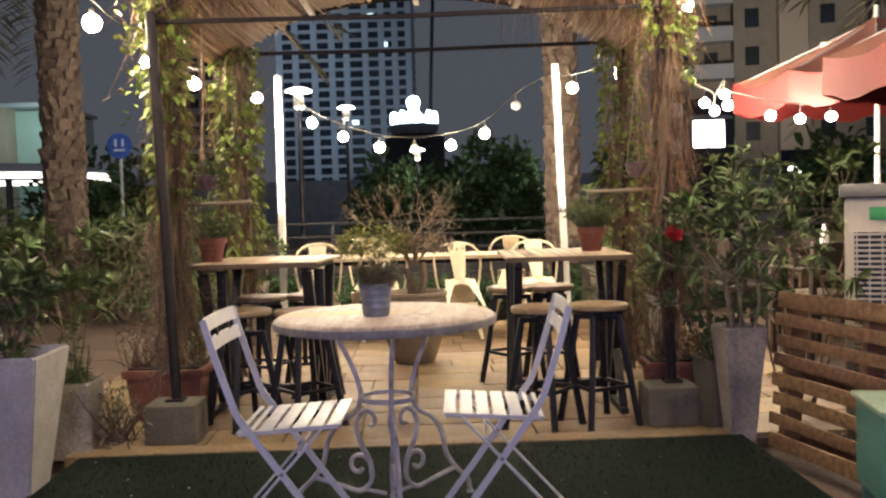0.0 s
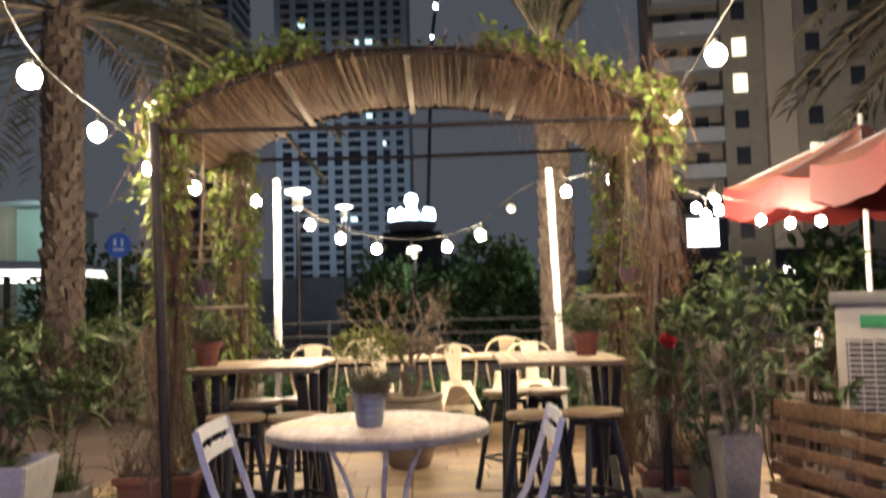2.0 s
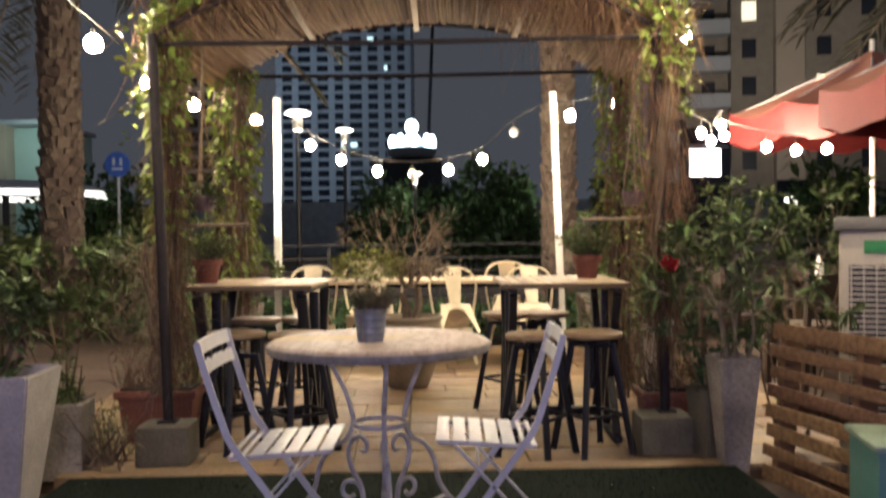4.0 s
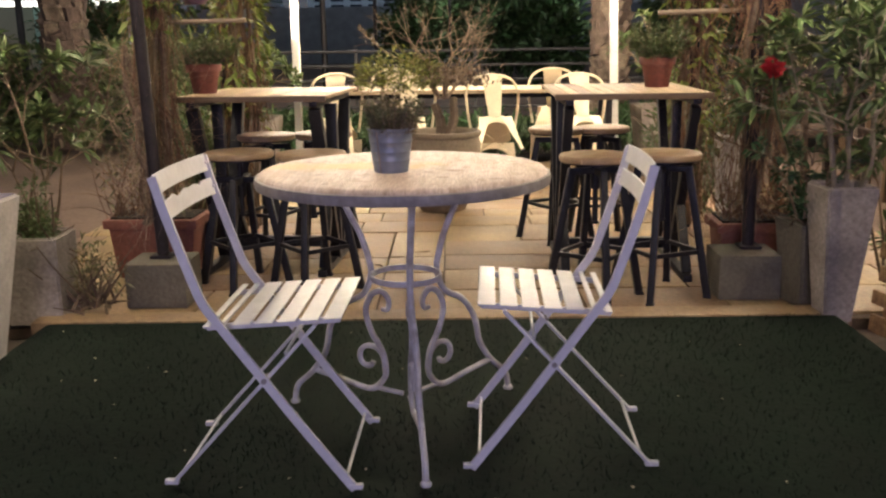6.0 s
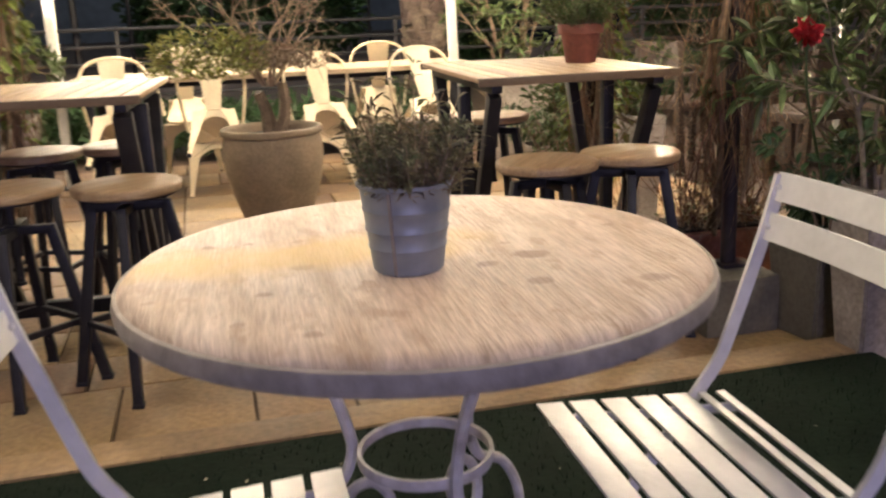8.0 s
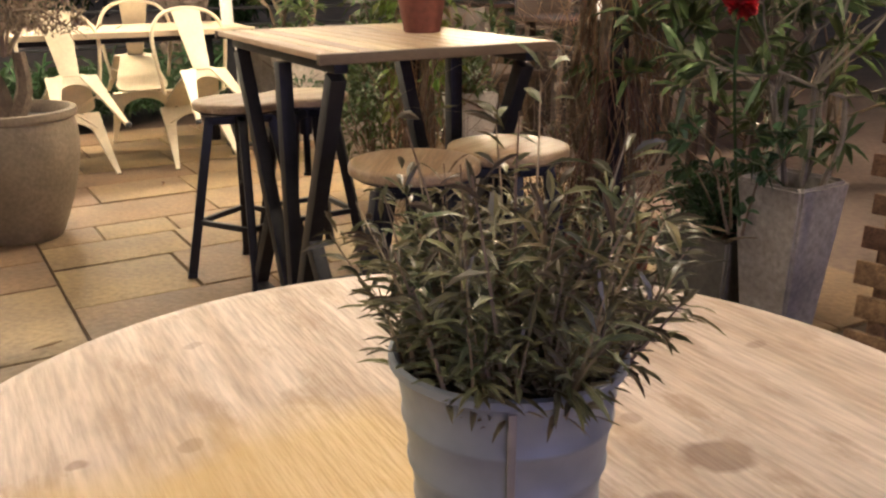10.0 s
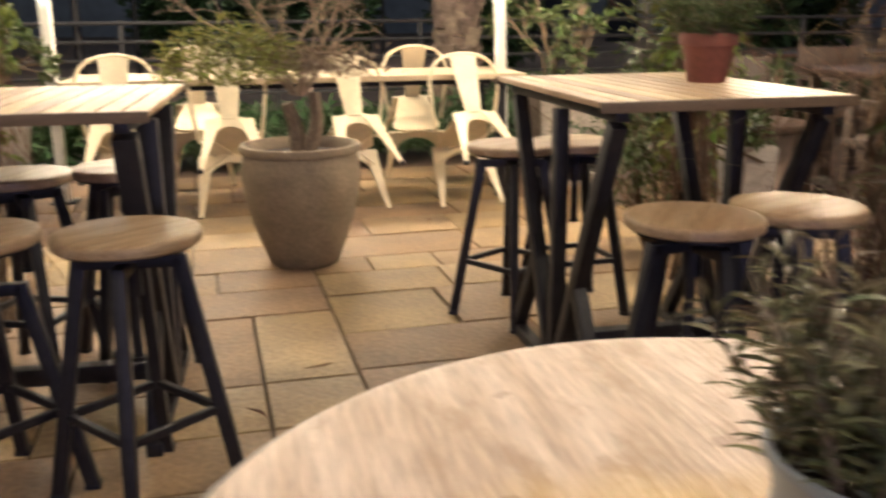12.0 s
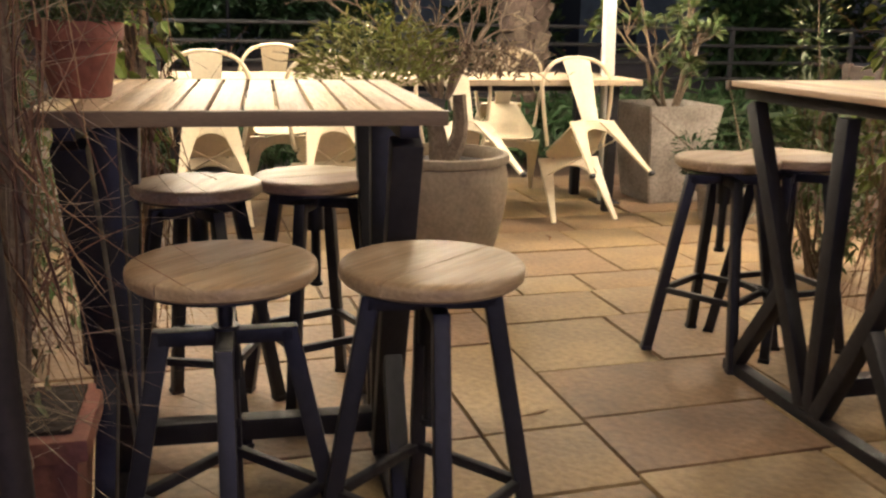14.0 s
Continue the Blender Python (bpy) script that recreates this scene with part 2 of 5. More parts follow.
M_cream = mat("cream_metal", (0.72, 0.62, 0.44), 0.35, scale=12, vary=0.12, bump=0.05)
M_farwood = mat("far_table_wood", (0.55, 0.44, 0.30), 0.55, scale=4, vary=0.25, bump=0.15, stretch=(1, 9, 9))
M_post = mat("white_post", (0.74, 0.73, 0.70), 0.5, scale=9, vary=0.15)
M_bark = mat("bark", (0.20, 0.145, 0.10), 0.9, scale=9, vary=0.45, bump=0.8)
M_palmbark = mat("palm_bark", (0.17, 0.125, 0.10), 0.95, scale=14, vary=0.5, bump=1.0, island=0.3)
M_twig = mat("dry_twig", (0.33, 0.25, 0.18), 0.9, scale=9, vary=0.4, bump=0, island=0.35)
M_vine = mat("dry_vine", (0.24, 0.135, 0.08), 0.9, scale=6, vary=0.45, bump=0, island=0.4)
M_leaf = mat("shrub_leaf", (0.098, 0.138, 0.046), 0.5, scale=5, vary=0.35, bump=0, island=0.4, spec=0.35)
M_leafdark = mat("dark_leaf", (0.045, 0.088, 0.033), 0.5, scale=5, vary=0.4, bump=0, island=0.4, spec=0.35)
M_leafyel = mat("vine_leaf", (0.19, 0.22, 0.045), 0.5, scale=5, vary=0.4, bump=0, island=0.4, base2=(0.13, 0.19, 0.03))
M_tuft = mat("golden_leaf", (0.27, 0.27, 0.075), 0.5, scale=5, vary=0.4, bump=0, island=0.4, base2=(0.20, 0.22, 0.05))
M_leafgrey = mat("herb_leaf", (0.115, 0.140, 0.062), 0.4, scale=14, vary=0.4, bump=0, island=0.45, base2=(0.17, 0.115, 0.06))
M_palmleaf = mat("palm_leaf", (0.105, 0.10, 0.065), 0.65, scale=2, vary=0.3, bump=0, island=0.3)
M_flower = mat("red_petal", (0.5, 0.02, 0.03), 0.6, scale=20, vary=0.25, bump=0)
M_bulb = glow("bulb_glass", (1.0, 0.82, 0.59), BULB)
M_bulboff = mat("clear_bulb", (0.6, 0.6, 0.6), 0.1, scale=4, vary=0.05, bump=0)
M_tube = glow("post_light_strip", (1.0, 0.90, 0.74), TUBE)
M_cable = mat("cable", (0.018, 0.016, 0.015), 0.8, scale=20, vary=0.2, bump=0)
M_facade = mat("cafe_wall", (0.45, 0.42, 0.40), 0.85, scale=2, vary=0.2)


# round stains on the table: x, y, radius, strength
STAINS = [(0.138, -0.067, 0.026, 0.8), (0.072, -0.091, 0.018, 0.65), (0.085, 0.043, 0.013, 0.5), (0.113, -0.179, 0.017, 0.6), (-0.269, 0.115, 0.011, 0.7), (-0.216, 0.117, 0.010, 0.6),
          (-0.15, 0.108, 0.010, 0.5), (-0.202, -0.127, 0.012, 0.6), (-0.159, -0.278, 0.013, 0.6), (-0.234, -0.224, 0.011, 0.5), (-0.082, -0.116, 0.011, 0.55), (-0.151, -0.028, 0.019, 0.6),
          (0.242, -0.21, 0.020, 0.5), (0.12, -0.002, 0.010, 0.45), (0.289, 0.044, 0.010, 0.5), (-0.331, -0.113, 0.010, 0.4), (-0.11, 0.264, 0.009, 0.4), (0.02, 0.15, 0.012, 0.4)]


def table_top_material():
    """Whitewashed boards with knots, round stains and a long yellow patch."""
    m = mat("whitewashed_table", (0.61, 0.50, 0.44), 0.55, scale=3.0, vary=0.42, bump=0.25, stretch=(13, 1.3, 4), base2=(0.43, 0.32, 0.25), fine=16)
    nt = m.node_tree
    b = nt.nodes["Principled BSDF"]
    src = b.inputs["Base Color"].links[0].from_socket
    tc = nt.nodes.new("ShaderNodeTexCoord")
    warp = nt.nodes.new("ShaderNodeTexNoise")
    warp.inputs["Scale"].default_value = 38
    va = nt.nodes.new("ShaderNodeVectorMath")
    va.operation = "MULTIPLY_ADD"
    va.inputs[1].default_value = (0.016, 0.016, 0.0)
    nt.links.new(tc.outputs["Object"], warp.inputs[0])
    nt.links.new(warp.outputs["Color"], va.inputs[0])
    nt.links.new(tc.outputs["Object"], va.inputs[2])
    stain = None
    for x, y, r, k in STAINS:
        far = nt.nodes.new("ShaderNodeVectorMath")
        far.operation = "DISTANCE"
        flat = nt.nodes.new("ShaderNodeVectorMath")
        flat.operation = "MULTIPLY"
        flat.inputs[1].default_value = (1, 1.25, 0)
        nt.links.new(va.outputs[0], flat.inputs[0])
        nt.links.new(flat.outputs[0], far.inputs[0])
        far.inputs[1].default_value = (x + 0.008, (y + 0.008) * 1.25, 0)
        spot = nt.nodes.new("ShaderNodeMapRange")
        spot.inputs[1].default_value, spot.inputs[2].default_value = r, r * 0.72
        spot.inputs[4].default_value = k
        nt.links.new(far.outputs["Value"], spot.inputs[0])
        if stain is None:
            stain = spot.outputs[0]
        else:
            top = nt.nodes.new("ShaderNodeMath")
            top.operation = "MAXIMUM"
            nt.links.new(stain, top.inputs[0])
            nt.links.new(spot.outputs[0], top.inputs[1])
            stain = top.outputs[0]
    mx = nt.nodes.new("ShaderNodeMix")
    mx.data_type = "RGBA"
    nt.links.new(stain, mx.inputs[0])
    nt.links.new(src, mx.inputs[6])
    mx.inputs[7].default_value = (0.20, 0.125, 0.09, 1)
    sn = nt.nodes.new("ShaderNodeTexNoise")
    sn.inputs["Scale"].default_value = 17
    sn.inputs["Detail"].default_value = 7
    sn.inputs["Roughness"].default_value = 0.62
    along = nt.nodes.new("ShaderNodeMapping")
    along.inputs["Rotation"].default_value = (0, 0, radians(-28))
    along.inputs["Scale"].default_value = (1.7, 0.8, 1)
    nt.links.new(tc.outputs["Object"], along.inputs[0])
    nt.links.new(along.outputs[0], sn.inputs[0])
    sr = nt.nodes.new("ShaderNodeMapRange")
    sr.inputs[1].default_value, sr.inputs[2].default_value = 0.53, 0.66
    sr.inputs[4].default_value = 0.8
    nt.links.new(sn.outputs[0], sr.inputs[0])
    ms = nt.nodes.new("ShaderNodeMix")
    ms.data_type = "RGBA"
    nt.links.new(sr.outputs[0], ms.inputs[0])
    nt.links.new(mx.outputs[2], ms.inputs[6])
    ms.inputs[7].default_value = (0.33, 0.23, 0.165, 1)
    # long yellow patch, broken up by noise
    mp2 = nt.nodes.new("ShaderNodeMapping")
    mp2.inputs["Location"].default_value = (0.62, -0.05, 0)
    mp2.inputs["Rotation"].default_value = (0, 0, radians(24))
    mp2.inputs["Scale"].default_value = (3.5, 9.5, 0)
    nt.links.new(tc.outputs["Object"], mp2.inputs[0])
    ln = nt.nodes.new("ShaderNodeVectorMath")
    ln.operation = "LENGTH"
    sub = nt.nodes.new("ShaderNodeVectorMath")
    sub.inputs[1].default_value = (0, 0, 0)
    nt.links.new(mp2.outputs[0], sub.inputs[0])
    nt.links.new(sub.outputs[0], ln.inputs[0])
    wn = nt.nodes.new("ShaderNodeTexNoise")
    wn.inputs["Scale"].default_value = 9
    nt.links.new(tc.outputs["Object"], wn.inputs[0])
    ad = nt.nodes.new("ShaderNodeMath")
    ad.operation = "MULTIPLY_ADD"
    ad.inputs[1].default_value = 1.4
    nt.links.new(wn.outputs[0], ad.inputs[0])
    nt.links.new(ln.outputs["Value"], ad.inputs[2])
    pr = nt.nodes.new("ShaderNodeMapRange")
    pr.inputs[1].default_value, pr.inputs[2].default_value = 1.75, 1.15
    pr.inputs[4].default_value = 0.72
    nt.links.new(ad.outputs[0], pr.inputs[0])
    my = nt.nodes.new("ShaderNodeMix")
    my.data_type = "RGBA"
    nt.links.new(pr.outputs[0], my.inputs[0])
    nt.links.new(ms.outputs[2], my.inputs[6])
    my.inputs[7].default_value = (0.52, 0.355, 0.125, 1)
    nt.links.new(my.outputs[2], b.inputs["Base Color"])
    return m


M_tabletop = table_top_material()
M_rim = mat("dull_zinc_rim", (0.33, 0.295, 0.27), 0.6, metal=0.05, scale=16, vary=0.3, bump=0.15)
TURF = 0.05      # height of the turf deck over the slabs

# ---- ground ----
bm = shape()
box(bm, (0, 60, -0.11), (500, 500, 0.1))
ground = tagged(part("ground", bm, M_ground), "brown paving of the street round the terrace", "ground", kind="structure")
bm = shape()
box(bm, (0.1, 8.2, -0.035), (4.6, 4.7, 0.05), bevel=0.01)
terrace = tagged(part("pavement", bm, M_joint), "terrace of sandstone slabs with dark joints", "terrace", kind="structure")
TURN = pose(0.307, 0.06, 0, 0, 0, 2.5)      # the paving lies a little askew to the street
terrace.matrix_basis = TURN
bm = shape()
box(bm, (0, 3.2, -0.02), (3.06, 5.12, 0.12), bevel=0.015)
turf = tagged(part("turf_deck", bm, M_turf), "dark green artificial turf over a low deck", "turf", kind="structure")
turf.matrix_basis = pose(0.25, 0.05, 0, 0, 0, 2.5)
n = 26000
p = np.stack([rng.uniform(-1.5, 1.5, n), rng.uniform(1.6, 5.74, n), np.full(n, 0.036)], 1)
d = np.stack([rng.normal(0, 0.35, n), rng.normal(0, 0.35, n), np.ones(n)], 1)
part("turf_pile", blades("turf_pile", p, d, rng.uniform(0.010, 0.02, n), 0.0035, 0.2, 1), M_blade, turf, kind="stuff")
bm = shape()
box(bm, (0, 5.83, 0.006), (3.2, 0.13, 0.07), bevel=0.008)
tagged(part("trim", bm, M_slab), "sandstone edging between turf and slabs", "edging", kind="structure").matrix_basis = pose(0.25, 0.05, 0, 0, 0, 2.5)
# ---- furniture ----
def folding_chair(loc, rz, bent=False):
    """Faces +x in its own axes, origin under the seat's centre on the turf."""
    c = thing("folding_chair", "white slatted metal folding bistro chair, lower back slat bent" if bent else "white slatted metal folding bistro chair on the turf", "chair", loc, rz, "bistro chairs")
    H, hw = 0.424, 0.193
    dip = lambda x: H - 0.06 * (0.16 - x)          # the seat falls a little to the rear
    for i in range(5):
        x = 0.136 - i * 0.0535
        bm = shape()
        box(bm, (x, 0, dip(x)), (0.043, 0.374, 0.005), Matrix.Rotation(radians(-3.4), 3, "Y"), bevel=0.002)
        part("seat_slat", bm, M_whitepaint, c)
    for x, w in ((-0.125, 0.014), (-0.158, 0.016)):
        bm = shape()
        box(bm, (x, 0, dip(x)), (w, 0.374, 0.005), bevel=0.002)
        part("seat_bar", bm, M_whitepaint, c)
    for s in (-1, 1):
        y = s * 0.150
        bm = shape()
        beam(bm, (-0.168, y, dip(-0.168) - 0.011), (0.150, y, dip(0.150) - 0.011), 0.006, 0.016)
        part("seat_rail", bm, M_whitepaint, c)
        # rear upright: from the top slat down past the seat's rear to the front foot
        y = s * hw
        pts = smooth_path([(0.175, y, 0.0), (0.07, y, 0.140), (-0.028, y, 0.276), (-0.125, y, 0.412), (-0.158, y, 0.462), (-0.178, y, 0.515), (-0.226, y, 0.665), (-0.251, y, 0.758)], 5)
        bm = shape()
        strip(bm, pts, (0, 1, 0), 0.008, 0.021)
        part("back_leg", bm, M_whitepaint, c)
        y2 = s * 0.170
        bm = shape()
        beam(bm, (0.095, y2, H - 0.018), (-0.272, y2, 0.004), 0.008, 0.021, 0.002, up=(0, 1, 0))
        part("front_leg", bm, M_whitepaint, c)
        for x in (0.178, -0.275):
            bm = shape()
            box(bm, (x, y if x > 0 else y2, 0.007), (0.034, 0.016, 0.012), bevel=0.003)
            part("foot", bm, M_whitepaint, c)
        bm = shape()
        tube(bm, [(-0.028, s * 0.160, 0.276), (-0.028, s * 0.201, 0.276)], 0.007, 8)
        part("pivot_bolt", bm, M_rim, c)
    for x, z, w in ((0.155, 0.030, 0.19), (-0.245, 0.034, 0.168), (0.02, 0.335, 0.168)):
        bm = shape()
        tube(bm, [(x, -w, z), (x, w, z)], 0.0042, 6)
        part("stretcher", bm, M_whitepaint, c)
    for k, (z0, z1) in enumerate(((0.719, 0.762), (0.657, 0.699))):
        bm = shape()
        m = 24
        rows = []
        xx = lambda z: -0.2535 + (0.768 - z) * 0.255
        for i in range(m + 1):
            y = -0.195 + 0.39 * i / m
            bow = -0.012 * (1 - (y / 0.195) ** 2)
            wave = 0.0
            if k == 1 and bent:
                wave = (0.0035 * math.cos(y * 75) + 0.004 * math.sin(y * 41) - 0.002) * (abs(y) < 0.13)
            rows.append([bm.verts.new((xx(z0) + bow, y, z0)), bm.verts.new((xx(z1) + bow, y, z1 + wave)), bm.verts.new((xx(z1) + bow + 0.004, y, z1 + wave)), bm.verts.new((xx(z0) + bow + 0.004, y, z0))])
        for a, b in zip(rows, rows[1:]):
            for j in range(4):
                bm.faces.new((a[j], a[(j + 1) % 4], b[(j + 1) % 4], b[j]))
        bm.faces.new(rows[0][::-1])
        bm.faces.new(rows[-1])
        bmesh.ops.recalc_face_normals(bm, faces=bm.faces)
        slat = part("back_slat", bm, M_whitepaint, c)
        for y in (-0.185, 0.185):
            z = (z0 + z1) / 2
            bm = shape()
            bmesh.ops.create_uvsphere(bm, u_segments=8, v_segments=5, radius=0.005, matrix=pose(xx(z) + 0.004, y, z))
            part("rivet", bm, M_whitepaint, slat)
    return c


def round_table(loc):
    t = thing("bistro_table", "round whitewashed wooden table on scrolled white iron legs", "table", loc)
    bm = shape()
    R, Z = 0.383, 0.72
    prof = [(0, Z), (0.2, Z), (R - 0.03, Z), (R - 0.012, Z - 0.003), (R - 0.002, Z - 0.012), (R, Z - 0.02), (R - 0.004, Z - 0.03), (R - 0.02, Z - 0.036), (R - 0.05, Z - 0.036), (0, Z - 0.036)]
    lathe(bm, prof, 96)
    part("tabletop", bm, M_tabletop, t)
    bm = shape()
    lathe(bm, [(R - 0.006, Z - 0.038), (R + 0.003, Z - 0.036), (R + 0.005, Z - 0.024), (R + 0.002, Z - 0.012), (R - 0.003, Z - 0.010), (R - 0.003, Z - 0.03), (R - 0.006, Z - 0.038)], 96)
    part("metal_rim", bm, M_rim, t, "dull zinc band round the table edge")
    bm = shape()
    lathe(bm, [(0.0905, 0.418), (0.0965, 0.417), (0.0975, 0.425), (0.0965, 0.433), (0.0905, 0.432), (0.0905, 0.418)], 48)
    part("ring", bm, M_ironwhite, t)
    for ang in (-79, 42, 159):
        a = radians(ang)
        u = lambda r, z: (r * math.cos(a), r * math.sin(a), z)
        leg = smooth_path([u(0.205, 0.684), u(0.182, 0.61), u(0.137, 0.53), u(0.112, 0.46), u(0.108, 0.415), u(0.135, 0.36), u(0.200, 0.32), u(0.244, 0.255), u(0.264, 0.175), u(0.310, 0.110), u(0.366, 0.055), u(0.378, 0.0)], 7)
        bm = shape()
        tube(bm, leg, 0.0088, 8)
        part("leg", bm, M_ironwhite, t)
        # S-shaped bar from the foot to a small curl below the ring
        sp = [u(0.300, 0.113), u(0.200, 0.095), u(0.120, 0.082), u(0.078, 0.115), u(0.070, 0.150), u(0.080, 0.200), u(0.112, 0.252), u(0.128, 0.312), u(0.110, 0.358), u(0.078, 0.373), u(0.055, 0.350), u(0.060, 0.322), u(0.078, 0.322)]
        path = smooth_path(sp, 5)
        bm = shape()
        tube(bm, path, [0.0085] * (len(path) - 14) + [0.0085 - 0.00022 * k for k in range(14)], 8)
        part("scroll", bm, M_ironwhite, t)
        # spiral curl on the S's lower bend
        sp = [u(0.072, 0.135)]
        for i in range(12):
            th = math.pi * 0.98 - i * 0.52
            r = 0.047 - i * 0.0029
            sp.append(u(0.122 + r * math.cos(th), 0.172 + r * math.sin(th)))
        path = smooth_path(sp, 4)
        bm = shape()
        tube(bm, path, 0.0078, 8)
        part("scroll", bm, M_ironwhite, t)
        bm = shape()
        lathe(bm, [(0, 0), (0.014, 0), (0.015, 0.006), (0.010, 0.012), (0, 0.013)], 12, u(0.378, 0.0))
        part("foot", bm, M_ironwhite, t)
        bm = shape()
        tube(bm, [u(0.018, 0.082), u(0.10, 0.088)], 0.007, 6)
        part("stay", bm, M_ironwhite, t)
    return t


def bar_table(loc, label, w, dp, rz, bar):
    """Origin at the near left corner on the slabs; slats run away from it."""
    t = thing("bar_table", label, "table", loc, rz, "slatted bar tables")
    Z = 0.856
    k = 12
    for i in range(k):
        bm = shape()
        sw = w / k
        box(bm, (sw * (i + 0.5), dp / 2, Z - 0.008), (sw - 0.007, dp - 0.042, 0.016), bevel=0.003)
        part("slat", bm, M_barwood, t)
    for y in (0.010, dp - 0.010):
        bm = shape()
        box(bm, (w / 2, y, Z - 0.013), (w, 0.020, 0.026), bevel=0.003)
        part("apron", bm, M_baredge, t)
    for x in (0.065, w - 0.065):
        bm = shape()
        box(bm, (x, dp / 2, Z - 0.034), (0.036, dp - 0.05, 0.034), bevel=0.003)
        part("frame_bar", bm, M_black, t)
    for x in (0.065, w - 0.065):
        mid = dp / 2
        for y0, y1 in ((0.06, mid - 0.03), (dp - 0.06, mid + 0.03)):
            bm = shape()
            beam(bm, (x, y0, Z - 0.06), (x, y1, 0.035), bar, 0.044, 0.004)
            part("leg", bm, M_black, t)
            bm = shape()
            q = 0.62
            beam(bm, (x, y0 + (y1 - y0) * q, (Z - 0.06) * (1 - q) + 0.03 * q), (x, y0 + 0.03 * (1 if y0 < mid else -1), 0.035), 0.04, 0.04, 0.004)
            part("brace", bm, M_black, t)
        bm = shape()
        beam(bm, (x, mid, Z - 0.06), (x, mid, 0.035), bar * 0.95, 0.043, 0.004)
        part("post", bm, M_black, t)
        bm = shape()
        beam(bm, (x, 0.05, 0.018), (x, dp - 0.05, 0.018), 0.04, 0.034, 0.004)
        part("foot_rail", bm, M_black, t)
    for y, z in ((dp / 2, 0.10),):
        bm = shape()
        beam(bm, (0.088, y, z), (w - 0.088, y, z), 0.045, 0.05, 0.004)
        part("cross_bar", bm, M_black, t)
    return t


def stool(label, arm):
    """Round swivel stool; arm is the height of the frame's crossing under the seat."""
    s = thing("bar_stool", label, "stool", (0, 0, 0), 0, "bar stools")
    Z = 0.620
    bm = shape()
    lathe(bm, [(0, Z), (0.14, Z), (0.151, Z - 0.002), (0.1550, Z - 0.006), (0.1560, Z - 0.014), (0.1550, Z - 0.024), (0.150, Z - 0.029), (0.10, Z - 0.030), (0, Z - 0.030)], 64)
    for cut, low in ((-0.0185, True), (-0.0165, False)):
        half = bm.copy()
        bmesh.ops.bisect_plane(half, geom=half.verts[:] + half.edges[:] + half.faces[:], plane_co=(0, cut, 0), plane_no=(0, 1, 0), clear_outer=low, clear_inner=not low)
        bmesh.ops.holes_fill(half, edges=[e for e in half.edges if e.is_boundary])
        part("seat_board", half, M_stoolwood, s)
    bm.free()
    bm = shape()
    lathe(bm, [(0, Z - 0.0305), (0.138, Z - 0.0305), (0.138, Z - 0.037), (0, Z - 0.037)], 40)
    part("seat_plate", bm, M_black, s)
    bm = shape()
    tube(bm, [(0, 0, Z - 0.037), (0, 0, 0.33)], 0.0125, 12)
    tube(bm, [(0, 0, 0.325), (0, 0, 0.335)], 0.017, 12)
    part("spindle", bm, M_black, s)
    bm = shape()
    tube(bm, [(0, 0, arm + 0.018), (0, 0, arm - 0.075)], 0.023, 12)
    part("collar", bm, M_black, s)
    slope = (0.205 - 0.105) / (arm + 0.010)
    for i in range(4):
        a = radians(45 + 90 * i)
        u = lambda r, z: Vector((r * math.cos(a), r * math.sin(a), z))
        bm = shape()
        beam(bm, u(0.0, arm), u(0.112, arm), 0.028, 0.026, 0.003)
        beam(bm, u(0.103, arm + 0.012), u(0.205, 0.004), 0.031, 0.028, 0.003, up=(-math.sin(a), math.cos(a), 0))
        leg = part("leg", bm, M_black, s)
        bm = shape()
        box(bm, u(0.205, 0.007), (0.034, 0.034, 0.014), Matrix.Rotation(a, 3, "Z"), bevel=0.003)
        part("foot_cap", bm, M_black, leg)
        b = radians(45 + 90 * (i + 1))
        r = 0.103 + slope * (arm - 0.20)
        bm = shape()
        beam(bm, (r * math.cos(a), r * math.sin(a), 0.20), (r * math.cos(b), r * math.sin(b), 0.20), 0.016, 0.018, 0.002)
        part("foot_rest", bm, M_black, s)
    return s


table = round_table((-0.03, 4.82, TURF))
folding_chair((-0.305, 4.618, TURF), 1, True)
folding_chair((0.325, 4.735, TURF), 180)
bar_table((-1.243, 6.545, 0), "slatted wooden bar table on black steel legs, terracotta pot on top", 0.705, 0.80, -2.5, 0.058)
bar_table((0.478, 6.415, 0), "slatted wooden bar table on black steel legs beside stools", 0.68, 0.90, 0.6, 0.042)
st = stool("round wooden-seat stool screwed high on its black swivel frame", 0.490)
st.matrix_basis = pose(-0.932, 6.46, 0, 0, 0, 43)
st2 = stool("round wooden-seat stool screwed low on its black swivel frame", 0.550)
st2.matrix_basis = pose(-0.592, 6.40, 0, 0, 0, 40)
for x, y, a in ((-0.99, 7.21, 70), (-0.70, 7.28, 20), (0.56, 7.42, 33), (0.80, 7.44, 5), (0.64, 6.25, 55), (0.93, 6.30, 25)):
    copy_thing(st2, pose(x, y, 0, 0, 0, a))


